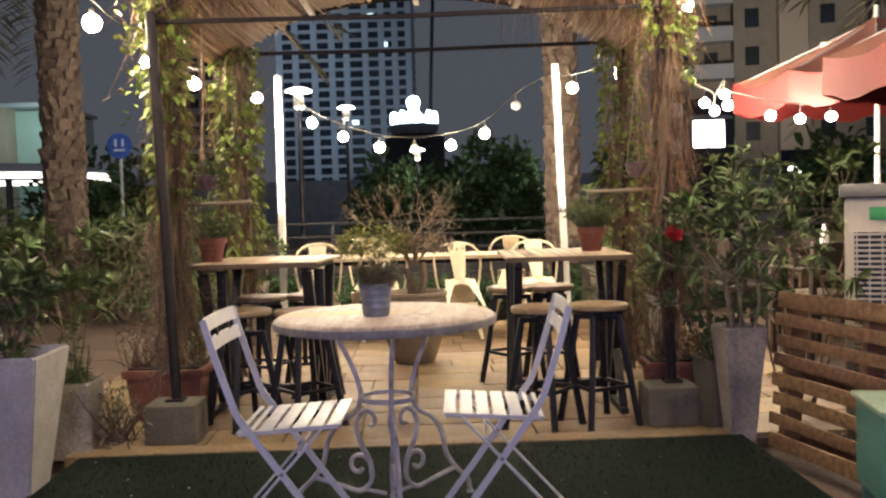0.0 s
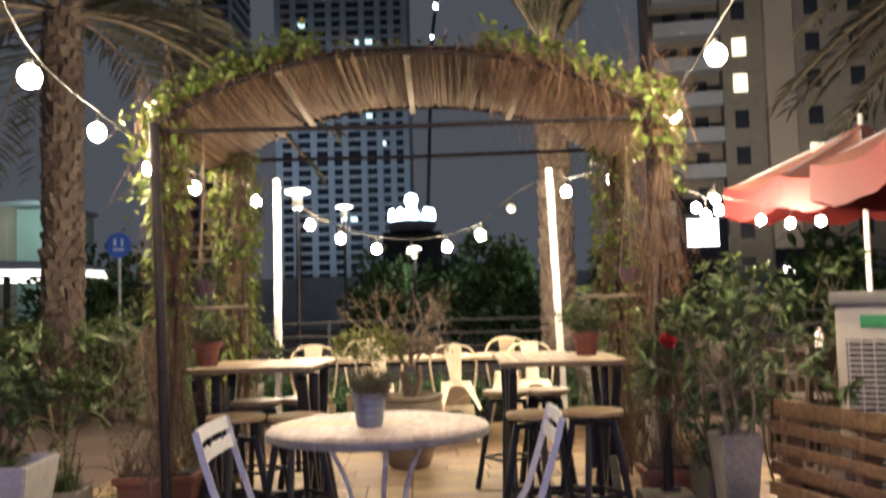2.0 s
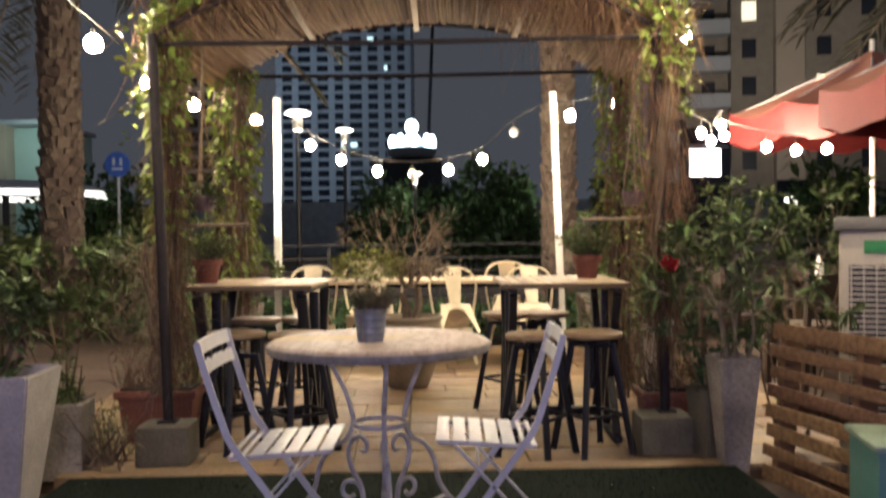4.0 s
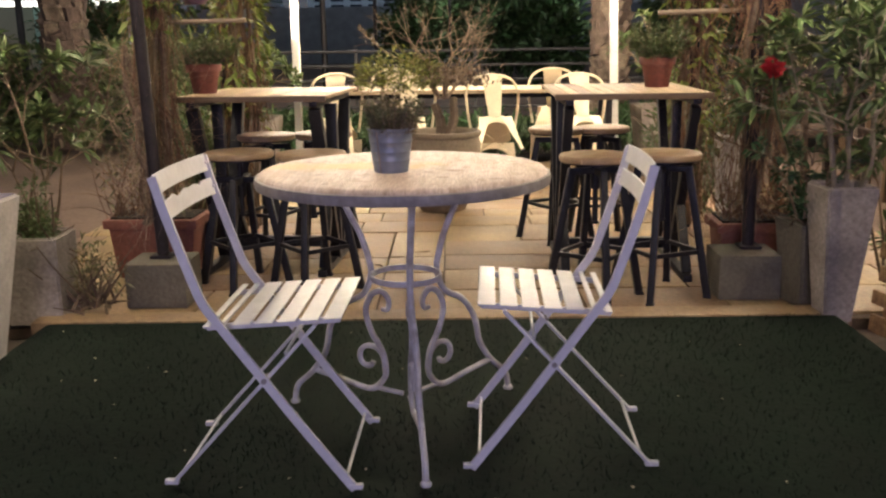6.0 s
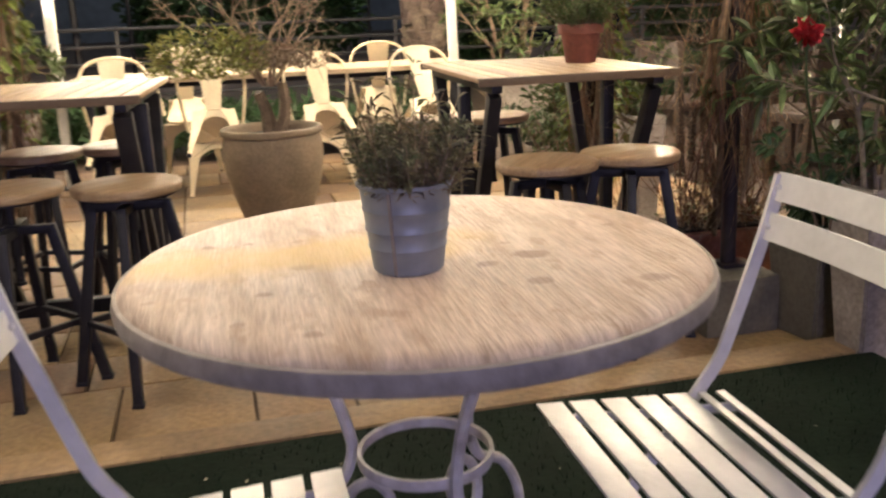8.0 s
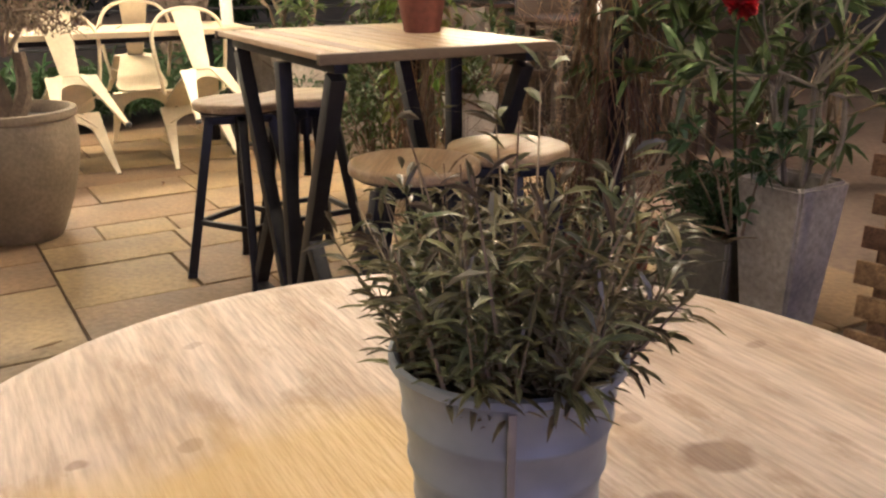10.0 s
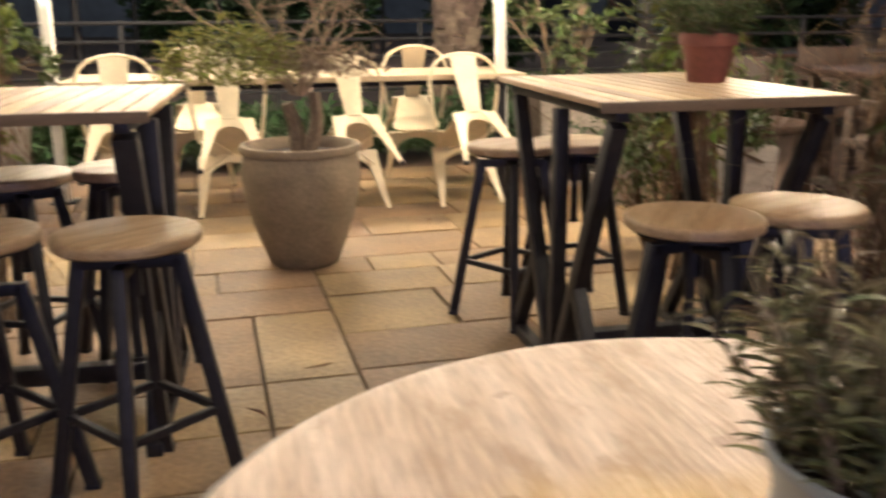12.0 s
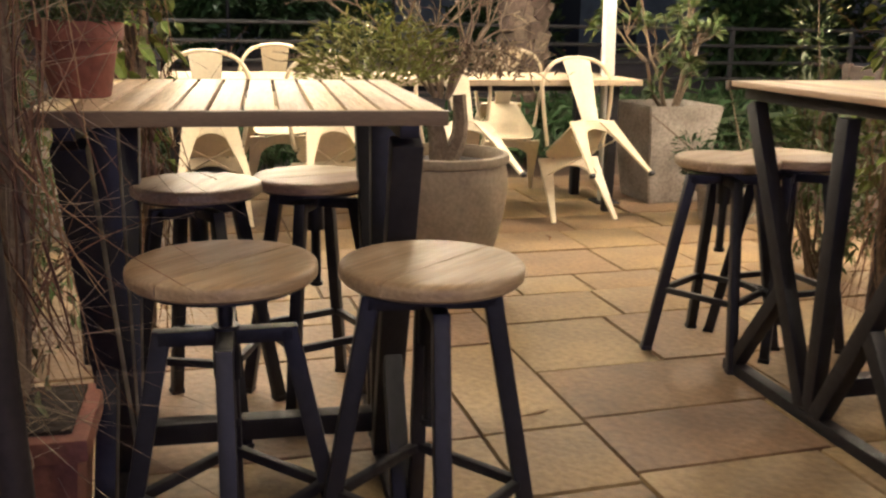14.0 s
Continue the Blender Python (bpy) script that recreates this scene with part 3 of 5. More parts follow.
def steel_chair(x, y, rz, tip):
    """Pressed-steel chair with hoop back, tipped forward on its front feet; local origin between those feet, faces +y."""
    c = thing("steel_cafe_chair", "cream pressed-steel cafe chair tipped forward against the long table", "chair", (x, y, 0), rz, "steel chairs")
    c.matrix_basis = pose(x, y, 0.004, 0, 0, rz) @ pose(0, 0, 0, -tip, 0, 0)
    k = 0.885
    v = lambda a, b, d: (a * k, (b - 0.20) * k, d * k)
    bm = shape()
    rim = []
    for qx, qy, a0 in ((0.105, 0.115, 0), (-0.105, 0.115, 90), (-0.046, -0.128, 180), (0.046, -0.128, 270)):
        for i in range(7):
            a = radians(a0 + 15 * i)
            rim.append((qx + 0.062 * math.cos(a), qy + 0.062 * math.sin(a)))
    lo = [bm.verts.new(v(x_, y_, 0.440)) for x_, y_ in rim]
    hi = [bm.verts.new(v(x_, y_, 0.452)) for x_, y_ in rim]
    dish = [bm.verts.new(v(x_ * 0.86, y_ * 0.86, 0.447)) for x_, y_ in rim]
    for i in range(len(rim)):
        j = (i + 1) % len(rim)
        bm.faces.new((lo[i], lo[j], hi[j], hi[i]))
        bm.faces.new((hi[i], hi[j], dish[j], dish[i]))
    bm.faces.new(dish)
    bm.faces.new(lo[::-1])
    part("seat", bm, M_cream, c)
    for y_, sg in ((0.182, 1), (-0.182, -1)):
        # arched apron that runs into the two legs
        bm = shape()
        rows = []
        m = 20
        for i in range(m + 1):
            a = math.pi * i / m
            s, co = math.sin(a), -math.cos(a)
            wide = 1.0 if sg > 0 else 0.62
            ox, oz = co * (0.178 * wide + 0.022 * (1 - s)), 0.30 + 0.148 * s ** 0.6
            ix, iz = co * (0.138 * wide + 0.012 * (1 - s)), 0.27 + 0.115 * s ** 0.8
            yy = y_ + sg * 0.035 * (1 - s)
            rows.append([bm.verts.new(v(ox, yy, oz)), bm.verts.new(v(ix, yy + sg * 0.004, iz)), bm.verts.new(v(ix, yy - sg * 0.008, iz)), bm.verts.new(v(ox, yy - sg * 0.012, oz))])
        for p, q in zip(rows, rows[1:]):
            for j in range(4):
                bm.faces.new((p[j], p[(j + 1) % 4], q[(j + 1) % 4], q[j]))
        bm.faces.new(rows[0][::-1])
        bm.faces.new(rows[-1])
        bmesh.ops.recalc_face_normals(bm, faces=bm.faces)
        part("apron", bm, M_cream, c)
        for sx in (-1, 1):
            bm = shape()
            rows = []
            for i in range(9):
                t = i / 8
                z = 0.44 * (1 - t)
                w = 0.036 * (1 - t) ** 1.3 + 0.011
                cx, cy = sx * (0.150 + 0.055 * t if sg > 0 else 0.092 + 0.090 * t), y_ + sg * (0.045 if sg > 0 else 0.105) * t
                rows.append([bm.verts.new(v(cx - w, cy - 0.008, z)), bm.verts.new(v(cx + w, cy - 0.008, z)), bm.verts.new(v(cx + w, cy + 0.008, z)), bm.verts.new(v(cx - w, cy + 0.008, z))])
            for p, q in zip(rows, rows[1:]):
                for j in range(4):
                    bm.faces.new((p[j], p[(j + 1) % 4], q[(j + 1) % 4], q[j]))
            bm.faces.new(rows[0][::-1])
            bm.faces.new(rows[-1])
            bmesh.ops.recalc_face_normals(bm, faces=bm.faces)
            leg = part("front_leg" if sg > 0 else "rear_leg", bm, M_cream, c)
            bm = shape()
            box(bm, v(sx * (0.205 if sg > 0 else 0.182), y_ + sg * (0.045 if sg > 0 else 0.105), 0.008), (0.026, 0.022, 0.018), bevel=0.003)
            part("foot_cap", bm, M_black, leg, "black rubber foot")
    for sx in (-1, 1):
        bm = shape()
        tube(bm, [v(sx * 0.165, -0.19, 0.33), v(-sx * 0.165, 0.19, 0.33)], 0.004, 6)
        part("cross_brace", bm, M_cream, c)
    hoop = smooth_path([v(-0.182, 0.06, 0.45), v(-0.215, -0.08, 0.60), v(-0.222, -0.18, 0.73), v(-0.15, -0.235, 0.82), v(0, -0.25, 0.85), v(0.15, -0.235, 0.82), v(0.222, -0.18, 0.73), v(0.215, -0.08, 0.60), v(0.182, 0.06, 0.45)], 7)
    bm = shape()
    tube(bm, hoop, 0.0105, 8)
    part("back_hoop", bm, M_cream, c)
    bm = shape()
    rows = []
    for i in range(9):
        t = i / 8
        z, yy, w = 0.447 + 0.40 * t, -0.175 - 0.075 * t, 0.05 + 0.04 * t
        rows.append([bm.verts.new(v(-w, yy, z)), bm.verts.new(v(0, yy - 0.008, z)), bm.verts.new(v(w, yy, z)), bm.verts.new(v(w, yy + 0.006, z)), bm.verts.new(v(-w, yy + 0.006, z))])
    for p, q in zip(rows, rows[1:]):
        for j in range(5):
            bm.faces.new((p[j], p[(j + 1) % 5], q[(j + 1) % 5], q[j]))
    bm.faces.new(rows[-1])
    bm.faces.new(rows[0][::-1])
    bmesh.ops.recalc_face_normals(bm, faces=bm.faces)
    part("back_splat", bm, M_cream, c)
    return c


def tipped(x, y, rz, tip):
    return pose(x, y, 0.004, 0, 0, rz) @ pose(0, 0, 0, -tip, 0, 0)


sc = steel_chair(-0.985, 9.33, 3, 37)
for x, y, a, tip in ((-0.42, 9.25, 2, 44), (0.235, 9.23, 7, 44), (0.885, 9.22, 6, 43), (-0.62, 10.20, 184, 25), (0.72, 10.22, 176, 37)):
    copy_thing(sc, tipped(x, y, a, tip))

long_table = thing("long_table", "long pale wooden table with steel chairs along it", "table", (0.0, 9.72, 0))
for i in range(4):
    bm = shape()
    box(bm, (-0.02, -0.24 + 0.16 * i, 0.70), (2.5, 0.153, 0.03), bevel=0.004)
    part("tabletop_plank", bm, M_farwood, long_table)
for x in (-1.15, 1.1):
    for y in (-0.24, 0.24):
        bm = shape()
        beam(bm, (x, y, 0.685), (x, y, 0), 0.05, 0.05, 0.004)
        part("leg", bm, M_black, long_table)
bm = shape()
beam(bm, (-1.15, 0, 0.66), (1.1, 0, 0.66), 0.04, 0.05, 0.004)
part("apron", bm, M_black, long_table)


# ---- pots ----
def pot(name, label, loc, prof, material, soil_r, soil_z, n=48, category="pot"):
    t = thing(name, label, category, loc)
    bm = shape()
    lathe(bm, prof, n)
    body = part("body", bm, material, t)
    bm = shape()
    lathe(bm, [(0, soil_z), (soil_r * 0.6, soil_z + 0.006), (soil_r, soil_z)], 24)
    part("soil", bm, M_soil, t)
    return t


def herb(t, z, r, h, n, material, seed=1, lean=0.5, leaf=(0.035, 0.006), per=26):
    """Upright stems thick with narrow leaves."""
    g = np.random.default_rng(seed)
    sp, sd, sl = [], [], []
    lp, ld, ll = [], [], []
    for i in range(n):
        a, q = g.uniform(0, 2 * math.pi), r * math.sqrt(g.uniform(0, 1))
        b = np.array([q * math.cos(a), q * math.sin(a), z])
        d = np.array([math.cos(a) * lean * q / r * g.uniform(0.5, 1.6), math.sin(a) * lean * q / r * g.uniform(0.5, 1.6), 1.0])
        d += g.normal(0, 0.14, 3)
        d /= np.linalg.norm(d)
        L = h * g.uniform(0.5, 1.0)
        sp.append(b), sd.append(d), sl.append(L)
        for j in range(per):
            f = g.uniform(0.15, 1.0)
            o = g.normal(0, 1, 3)
            o -= d * o.dot(d)
            o /= np.linalg.norm(o)
            lp.append(b + d * L * f + o * 0.002)
            ld.append(o + d * g.uniform(0.3, 1.2))
            ll.append(leaf[0] * g.uniform(0.6, 1.3))
    part("stem", blades("stem", sp, sd, sl, 0.003, 0.05, 4), M_twig, t, kind="stuff")
    part("foliage", leaves("foliage", lp, ld, ll, leaf[1], 0.22), material, t, kind="stuff")


zp = pot("zinc_pot", "grey ribbed zinc bucket planted with herbs on the round table", (-0.053, 4.748, TURF + 0.72),
         [(0, 0.0), (0.042, 0), (0.044, 0.002), (0.0472, 0.029), (0.0488, 0.0308), (0.0489, 0.033), (0.0478, 0.0350), (0.0502, 0.051), (0.0518, 0.0528), (0.0519, 0.055), (0.0507, 0.0570), (0.0530, 0.076), (0.0545, 0.0778), (0.0546, 0.080), (0.0536, 0.0820), (0.0565, 0.103), (0.0605, 0.107), (0.0605, 0.111), (0.058, 0.112), (0.0555, 0.109), (0.053, 0.095), (0, 0.095)], M_zinc, 0.054, 0.098)
bm = shape()
beam(bm, (-0.022, -0.038, 0.0), (-0.029, -0.050, 0.105), 0.004, 0.004, 0.001)
part("seam", bm, M_rim, zp, "dark folded seam")
zp.scale = (1.0, 1.0, 1.0)
herb(zp, 0.085, 0.048, 0.108, 115, M_leafgrey, 3, 0.40, (0.019, 0.0034), 27)
herb(zp, 0.085, 0.034, 0.185, 15, M_leafgrey, 13, 0.32, (0.022, 0.0042), 16)
urn = pot("stone_urn", "large round stone-coloured planter holding a small bare tree", (-0.117, 8.295, 0),
          [(0, 0), (0.135, 0), (0.148, 0.01), (0.175, 0.075), (0.212, 0.18), (0.240, 0.29), (0.252, 0.38), (0.250, 0.44), (0.240, 0.485), (0.252, 0.49), (0.256, 0.505), (0.252, 0.52), (0.232, 0.522), (0.215, 0.50), (0.212, 0.45), (0, 0.45)], M_stoneware, 0.214, 0.475)
CLAY = [(0, 0), (0.052, 0), (0.055, 0.003), (0.072, 0.10), (0.074, 0.104), (0.083, 0.105), (0.086, 0.135), (0.083, 0.14), (0.075, 0.14), (0.070, 0.12), (0, 0.12)]
tp = pot("terracotta_pot", "terracotta pot with trailing greenery on the bar table", (-1.182, 6.83, 0.856), CLAY, M_clay, 0.072, 0.128)
herb(tp, 0.125, 0.07, 0.17, 70, M_leaf, 5, 0.9, (0.03, 0.008), 24)
tp2 = pot("terracotta_pot", "small terracotta pot with fine greenery on the bar table", (0.995, 6.90, 0.856), CLAY, M_clay, 0.072, 0.128)
herb(tp2, 0.125, 0.07, 0.20, 70, M_leaf, 6, 0.9, (0.03, 0.008), 24)
# ---- string lights ----
def bulb(loc, lit=True, r=0.045, group="string light bulbs"):
    b = thing("light_bulb", "glowing warm bulb hanging from a string-light cable" if lit else "unlit clear bulb hanging from a string-light cable", "bulb", loc, 0, group)
    bm = shape()
    lathe(bm, [(0, -r)] + [(r * math.sin(math.pi * i / 10), -r * math.cos(math.pi * i / 10)) for i in range(1, 10)] + [(0, r)], 20)
    part("glass", bm, M_bulb if lit else M_bulboff, b)
    bm = shape()
    lathe(bm, [(0, r * 0.96), (r * 0.3, r * 0.96), (r * 0.3, r * 1.6), (r * 0.15, r * 1.8), (0, r * 1.8)], 12)
    tube(bm, [(0, 0, r * 1.7), (0, 0, 0.115)], 0.003, 5)
    part("socket", bm, M_cable, b)
    return b


def cable(pts, label="black cable of the string lights"):
    bm = shape()
    tube(bm, smooth_path(pts, 6), 0.0045, 5)
    return tagged(part("light_cable", bm, M_cable), label, "cable")


LEFT = [(-1.43, 5.2, 2.13), (-1.60, 6.3, 2.12), (-1.66, 7.3, 2.08), (-1.70, 8.4, 2.10), (-1.52, 9.7, 2.14)]
BACK = [(-1.12, 10.2, 1.96), (-0.83, 10.2, 1.82), (-0.49, 10.2, 1.71), (-0.16, 10.2, 1.68), (0.18, 10.2, 1.71), (0.5, 10.2, 1.81), (0.8, 10.2, 2.06)]
RIGHT = [(1.25, 9.58, 2.13), (1.44, 8.4, 2.08), (1.45, 6.5, 2.15), (1.43, 5.6, 2.24), (1.35, 4.7, 2.30)]
for i, p in enumerate(LEFT + BACK + RIGHT):
    bulb(p, lit=i not in (8, 11))
up = lambda q, h=0.115: (q[0], q[1], q[2] + h)
cable([(-1.1, 3.0, 2.9), (-1.2, 4.2, 2.45)] + [up(q) for q in LEFT])
cable([(-1.38, 9.87, 2.30)] + [up(q) for q in BACK] + [(1.12, 9.72, 2.30)])
cable([(1.12, 9.70, 2.30)] + [up(q) for q in RIGHT] + [(1.25, 3.5, 2.75), (1.2, 2.6, 3.2)])

# ---- white posts with light strips ----
for x, y, lean in ((-1.385, 9.87, 0.02), (1.19, 9.72, -0.075)):
    p = thing("white_post", "slim white post with a bright light strip on it", "post", (x, y, 0), 0, "white posts")
    bm = shape()
    beam(bm, (0, 0, -0.01), (lean, 0, 2.36), 0.058, 0.058, 0.005)
    part("pole", bm, M_post, p)
    bm = shape()
    beam(bm, (lean * 0.47, -0.036, 1.12), (lean * 0.95, -0.036, 2.28), 0.05, 0.012, 0.003)
    part("light_strip", bm, M_tube, p)
    bm = shape()
    box(bm, (0, 0, 0.006), (0.14, 0.14, 0.012), bevel=0.003)
    part("base_plate", bm, M_black, p)

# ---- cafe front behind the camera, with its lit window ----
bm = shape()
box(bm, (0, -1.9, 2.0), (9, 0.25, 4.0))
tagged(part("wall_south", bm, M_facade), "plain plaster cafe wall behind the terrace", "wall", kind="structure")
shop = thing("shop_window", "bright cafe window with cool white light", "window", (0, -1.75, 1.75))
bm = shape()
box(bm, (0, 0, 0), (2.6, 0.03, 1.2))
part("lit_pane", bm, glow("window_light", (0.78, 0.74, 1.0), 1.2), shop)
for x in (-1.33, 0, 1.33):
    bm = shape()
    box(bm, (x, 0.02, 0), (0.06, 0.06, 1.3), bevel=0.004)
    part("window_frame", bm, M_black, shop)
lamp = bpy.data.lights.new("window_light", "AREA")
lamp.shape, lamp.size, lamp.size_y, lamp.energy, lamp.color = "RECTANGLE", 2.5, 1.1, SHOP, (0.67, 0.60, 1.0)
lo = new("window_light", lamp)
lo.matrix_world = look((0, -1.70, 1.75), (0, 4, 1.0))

# ---- pergola with reed roof ----
pergola = thing("pergola", "iron pergola with arched reed-mat roof grown over by vines", "pergola", (0, 0, 0))
Y0, Y1 = 6.28, 7.62
XL, XR = -1.30, 1.28


def arch(x):
    q = (x - 0.0) / 1.30
    return 2.12 + 0.36 * (1 - abs(q) ** 2.4)


for x, y, ztop in ((-1.265, 6.19, 2.14), (XR - 0.005, 6.34, 2.14), (XL - 0.02, Y1, 2.18), (XR + 0.04, Y1, 2.18)):
    bm = shape()
    foot = x if y > 7 else x + (0.05 if x < 0 else 0.035)
    tube(bm, [(foot, y, 0.02 if y > 7 else 0.2), ((foot + x) / 2 + 0.006, y, 1.1), (x, y, ztop)], 0.026, 12)
    part("pole", bm, M_pole, pergola)
for y, z in ((Y0, 2.11), (Y1, 2.17)):
    bm = shape()
    tube(bm, [(XL, y, z), (0, y, z - 0.012), (XR, y, z)], 0.013, 8)
    part("tie_bar", bm, M_pole, pergola)
    bm = shape()
    tube(bm, [(x, y, arch(x) + 0.012) for x in np.linspace(XL, XR, 25)], 0.014, 8)
    part("arch_bar", bm, M_pole, pergola)
for x in (XL, XR):
    bm = shape()
    tube(bm, [(x, Y0, 2.14), (x, Y1, 2.18)], 0.016, 8)
    part("side_bar", bm, M_pole, pergola)
for x in (-0.64, 0.03, 0.66):
    bm = shape()
    beam(bm, (x, Y0 - 0.01, arch(x) - 0.02), (x - 0.03, Y1, arch(x) - 0.025), 0.035, 0.018, 0.002)
    part("batten", bm, M_batten, pergola)
# reed mat: many thin reeds that run from front to back, sagging between the bars
V, F = [], []
xs = np.linspace(XL, XR, 340)
for i, x in enumerate(xs):
    j = rng.normal(0, 0.006)
    z = arch(x) + 0.02 + j
    e0, e1 = rng.normal(0, 0.03), rng.normal(0, 0.035)
    k = len(V)
    w = 0.0055
    curl = 0.10 * max(0, abs(x) - 0.75)
    for t in (0, 0.33, 0.66, 1):
        y = Y0 + e0 + (Y1 - Y0 + e1) * t
        sag = -0.03 * math.sin(t * math.pi) - curl * t * 1.2 + rng.normal(0, 0.003)
        V += [(x - w + rng.normal(0, 0.002), y, z + sag), (x + w, y, z + sag), (x, y, z + sag - 0.009)]
    for s in range(3):
        b = k + 3 * s
        for q in range(3):
            F.append((b + q, b + (q + 1) % 3, b + 3 + (q + 1) % 3, b + 3 + q))
me = bpy.data.meshes.new("reed_mat")
me.from_pydata(V, [], F)
part("reed_mat", me, M_reed, pergola, "brown dried reed mat")
# thatch layer over the reeds
bm = shape()
rows = [[bm.verts.new((x, y, arch(x) + 0.034 - (0.10 * max(0, abs(x) - 0.75) * 1.2 * (y - Y0) / (Y1 - Y0)))) for x in np.linspace(XL, XR, 41)] for y in np.linspace(Y0 - 0.02, Y1 + 0.02, 8)]
for a, b in zip(rows, rows[1:]):
    for i in range(40):
        bm.faces.new((a[i], a[i + 1], b[i + 1], b[i]))
bmesh.ops.solidify(bm, geom=bm.faces[:], thickness=-0.02)
part("thatch", bm, M_reed, pergola)
for i, (x, y) in enumerate(((-1.215, 6.095), (1.285, 6.225))):
    blk = thing("concrete_block", "rough concrete block that weighs down the pergola pole", "block", (x, y + 0.08, 0.0), (2, 1)[i], "pole blocks")
    bm = shape()
    box(bm, (0, 0, 0.098), (0.26, 0.24, 0.195), bevel=0.012)
    part("body", bm, M_concrete, blk)
    bm = shape()
    box(bm, ((0.0, 0.03)[i], (0.015, 0.035)[i], 0.203), (0.09, 0.09, 0.012), bevel=0.002)
    part("foot_plate", bm, M_pole, blk)


# ---- vines ----
def vine(name, label, cx, cy, z0, z1, r, n_strands, n_leaf, leafmat, g, top=0.0, leaf_size=0.05, leaf_lo=0.3):
    """Hanging dry strands round a pole with leaves among them."""
    t = thing(name, label, "vine", (cx, cy, z0))
    H = z1 - z0
    p, d, L = [], [], []
    for i in range(n_strands):
        a, q = g.uniform(0, 2 * math.pi), r * math.sqrt(g.uniform(0.0, 1))
        zt = H * g.uniform(0.08, 1.0)
        p.append((q * math.cos(a), q * math.sin(a) * 0.8, zt))
        d.append((g.normal(0, 0.22), g.normal(0, 0.22), -1.0 if g.uniform() < 0.75 else 0.5))
        L.append(min(zt, g.uniform(0.15, 0.5)))
    part("strand", blades("strand", p, d, L, g.uniform(0.003, 0.006, n_strands), 0.22, 6), M_vine, t)
    bm = shape()
    for i in range(7):
        a = g.uniform(0, 6.28)
        q = r * 0.45
        pts = [(q * math.cos(a + k * 0.7) * g.uniform(0.5, 1.2), q * math.sin(a + k * 0.7) * g.uniform(0.5, 1.2), H * k / 7) for k in range(8)]
        tube(bm, smooth_path(pts, 3), g.uniform(0.006, 0.014), 6)
    part("stem", bm, M_bark, t)
    if n_leaf:
        m = n_leaf
        a = g.uniform(0, 2 * math.pi, m)
        q = r * np.sqrt(g.uniform(0.25, 1.25, m))
        z = H * (leaf_lo + (1 - leaf_lo) * g.uniform(0, 1, m) ** 0.7)
        pos = np.stack([q * np.cos(a), q * np.sin(a), z], 1)
        dr = np.stack([np.cos(a) + g.normal(0, 0.6, m), np.sin(a) + g.normal(0, 0.6, m), g.normal(-0.5, 0.5, m)], 1)
        part("foliage", leaves("foliage", pos, dr, leaf_size * g.uniform(0.6, 1.3, m), leaf_size * 0.75, 0.3), leafmat, t)
    return t


g = np.random.default_rng(11)
vine("vine", "dry brown vine with green leaves round the front pergola pole", XL + 0.04, 6.40, 0.45, 2.3, 0.10, 620, 480, M_leafyel, g, leaf_lo=0.35)
vine("vine", "dense dry brown vine round the pergola pole", XR + 0.03, 6.34, 0.42, 2.35, 0.11, 700, 220, M_leafyel, g, leaf_lo=0.75)
vine("vine", "leafy vine lit yellow on the rear pergola pole", XL + 0.12, Y1 - 0.1, 0.05, 2.2, 0.14, 500, 800, M_leafyel, g, leaf_lo=0.25)
vine("vine", "leafy vine on the rear pergola pole", XR + 0.02, Y1 - 0.1, 0.05, 2.2, 0.14, 500, 700, M_leafyel, g, leaf_lo=0.2)


def tangle(label, c, size, n, g):
    """A loose tangle of long curling dry twigs."""
    t = thing("twig_tangle", label, "vine", c)
    p = np.stack([g.normal(0, size[0], n), g.normal(0, size[1], n), g.uniform(0, size[2], n)], 1)
    d = np.stack([g.normal(0, 0.8, n), g.normal(0, 0.8, n), g.normal(-0.1, 0.8, n)], 1)
    L = g.uniform(0.07, 0.22, n)
    L = np.minimum(L, p[:, 2] * 1.2 + 0.05)
    part("twig", blades("twig", p, d, L, g.uniform(0.0018, 0.0038, n), 0.95, 10), M_twig, t, kind="stuff")
    bm = shape()
    for i in range(5):
        q = g.normal(0, 0.03, (6, 2))
        tube(bm, smooth_path([(size[0] * 0.4 * math.cos(i * 1.3) + q[k][0], size[1] * 0.4 * math.sin(i * 1.3) + q[k][1], size[2] * k / 5) for k in range(6)], 4), g.uniform(0.006, 0.013), 6)
    part("stem", bm, M_bark, t, kind="stuff")


tangle("tangle of dry curling vine twigs at the pergola pole", (-1.345, 6.42, 0.29), (0.055, 0.06, 0.80), 420, g)
tangle("tangle of dry vine twigs over the terracotta trough", (1.36, 6.55, 0.25), (0.09, 0.09, 0.75), 360, g)


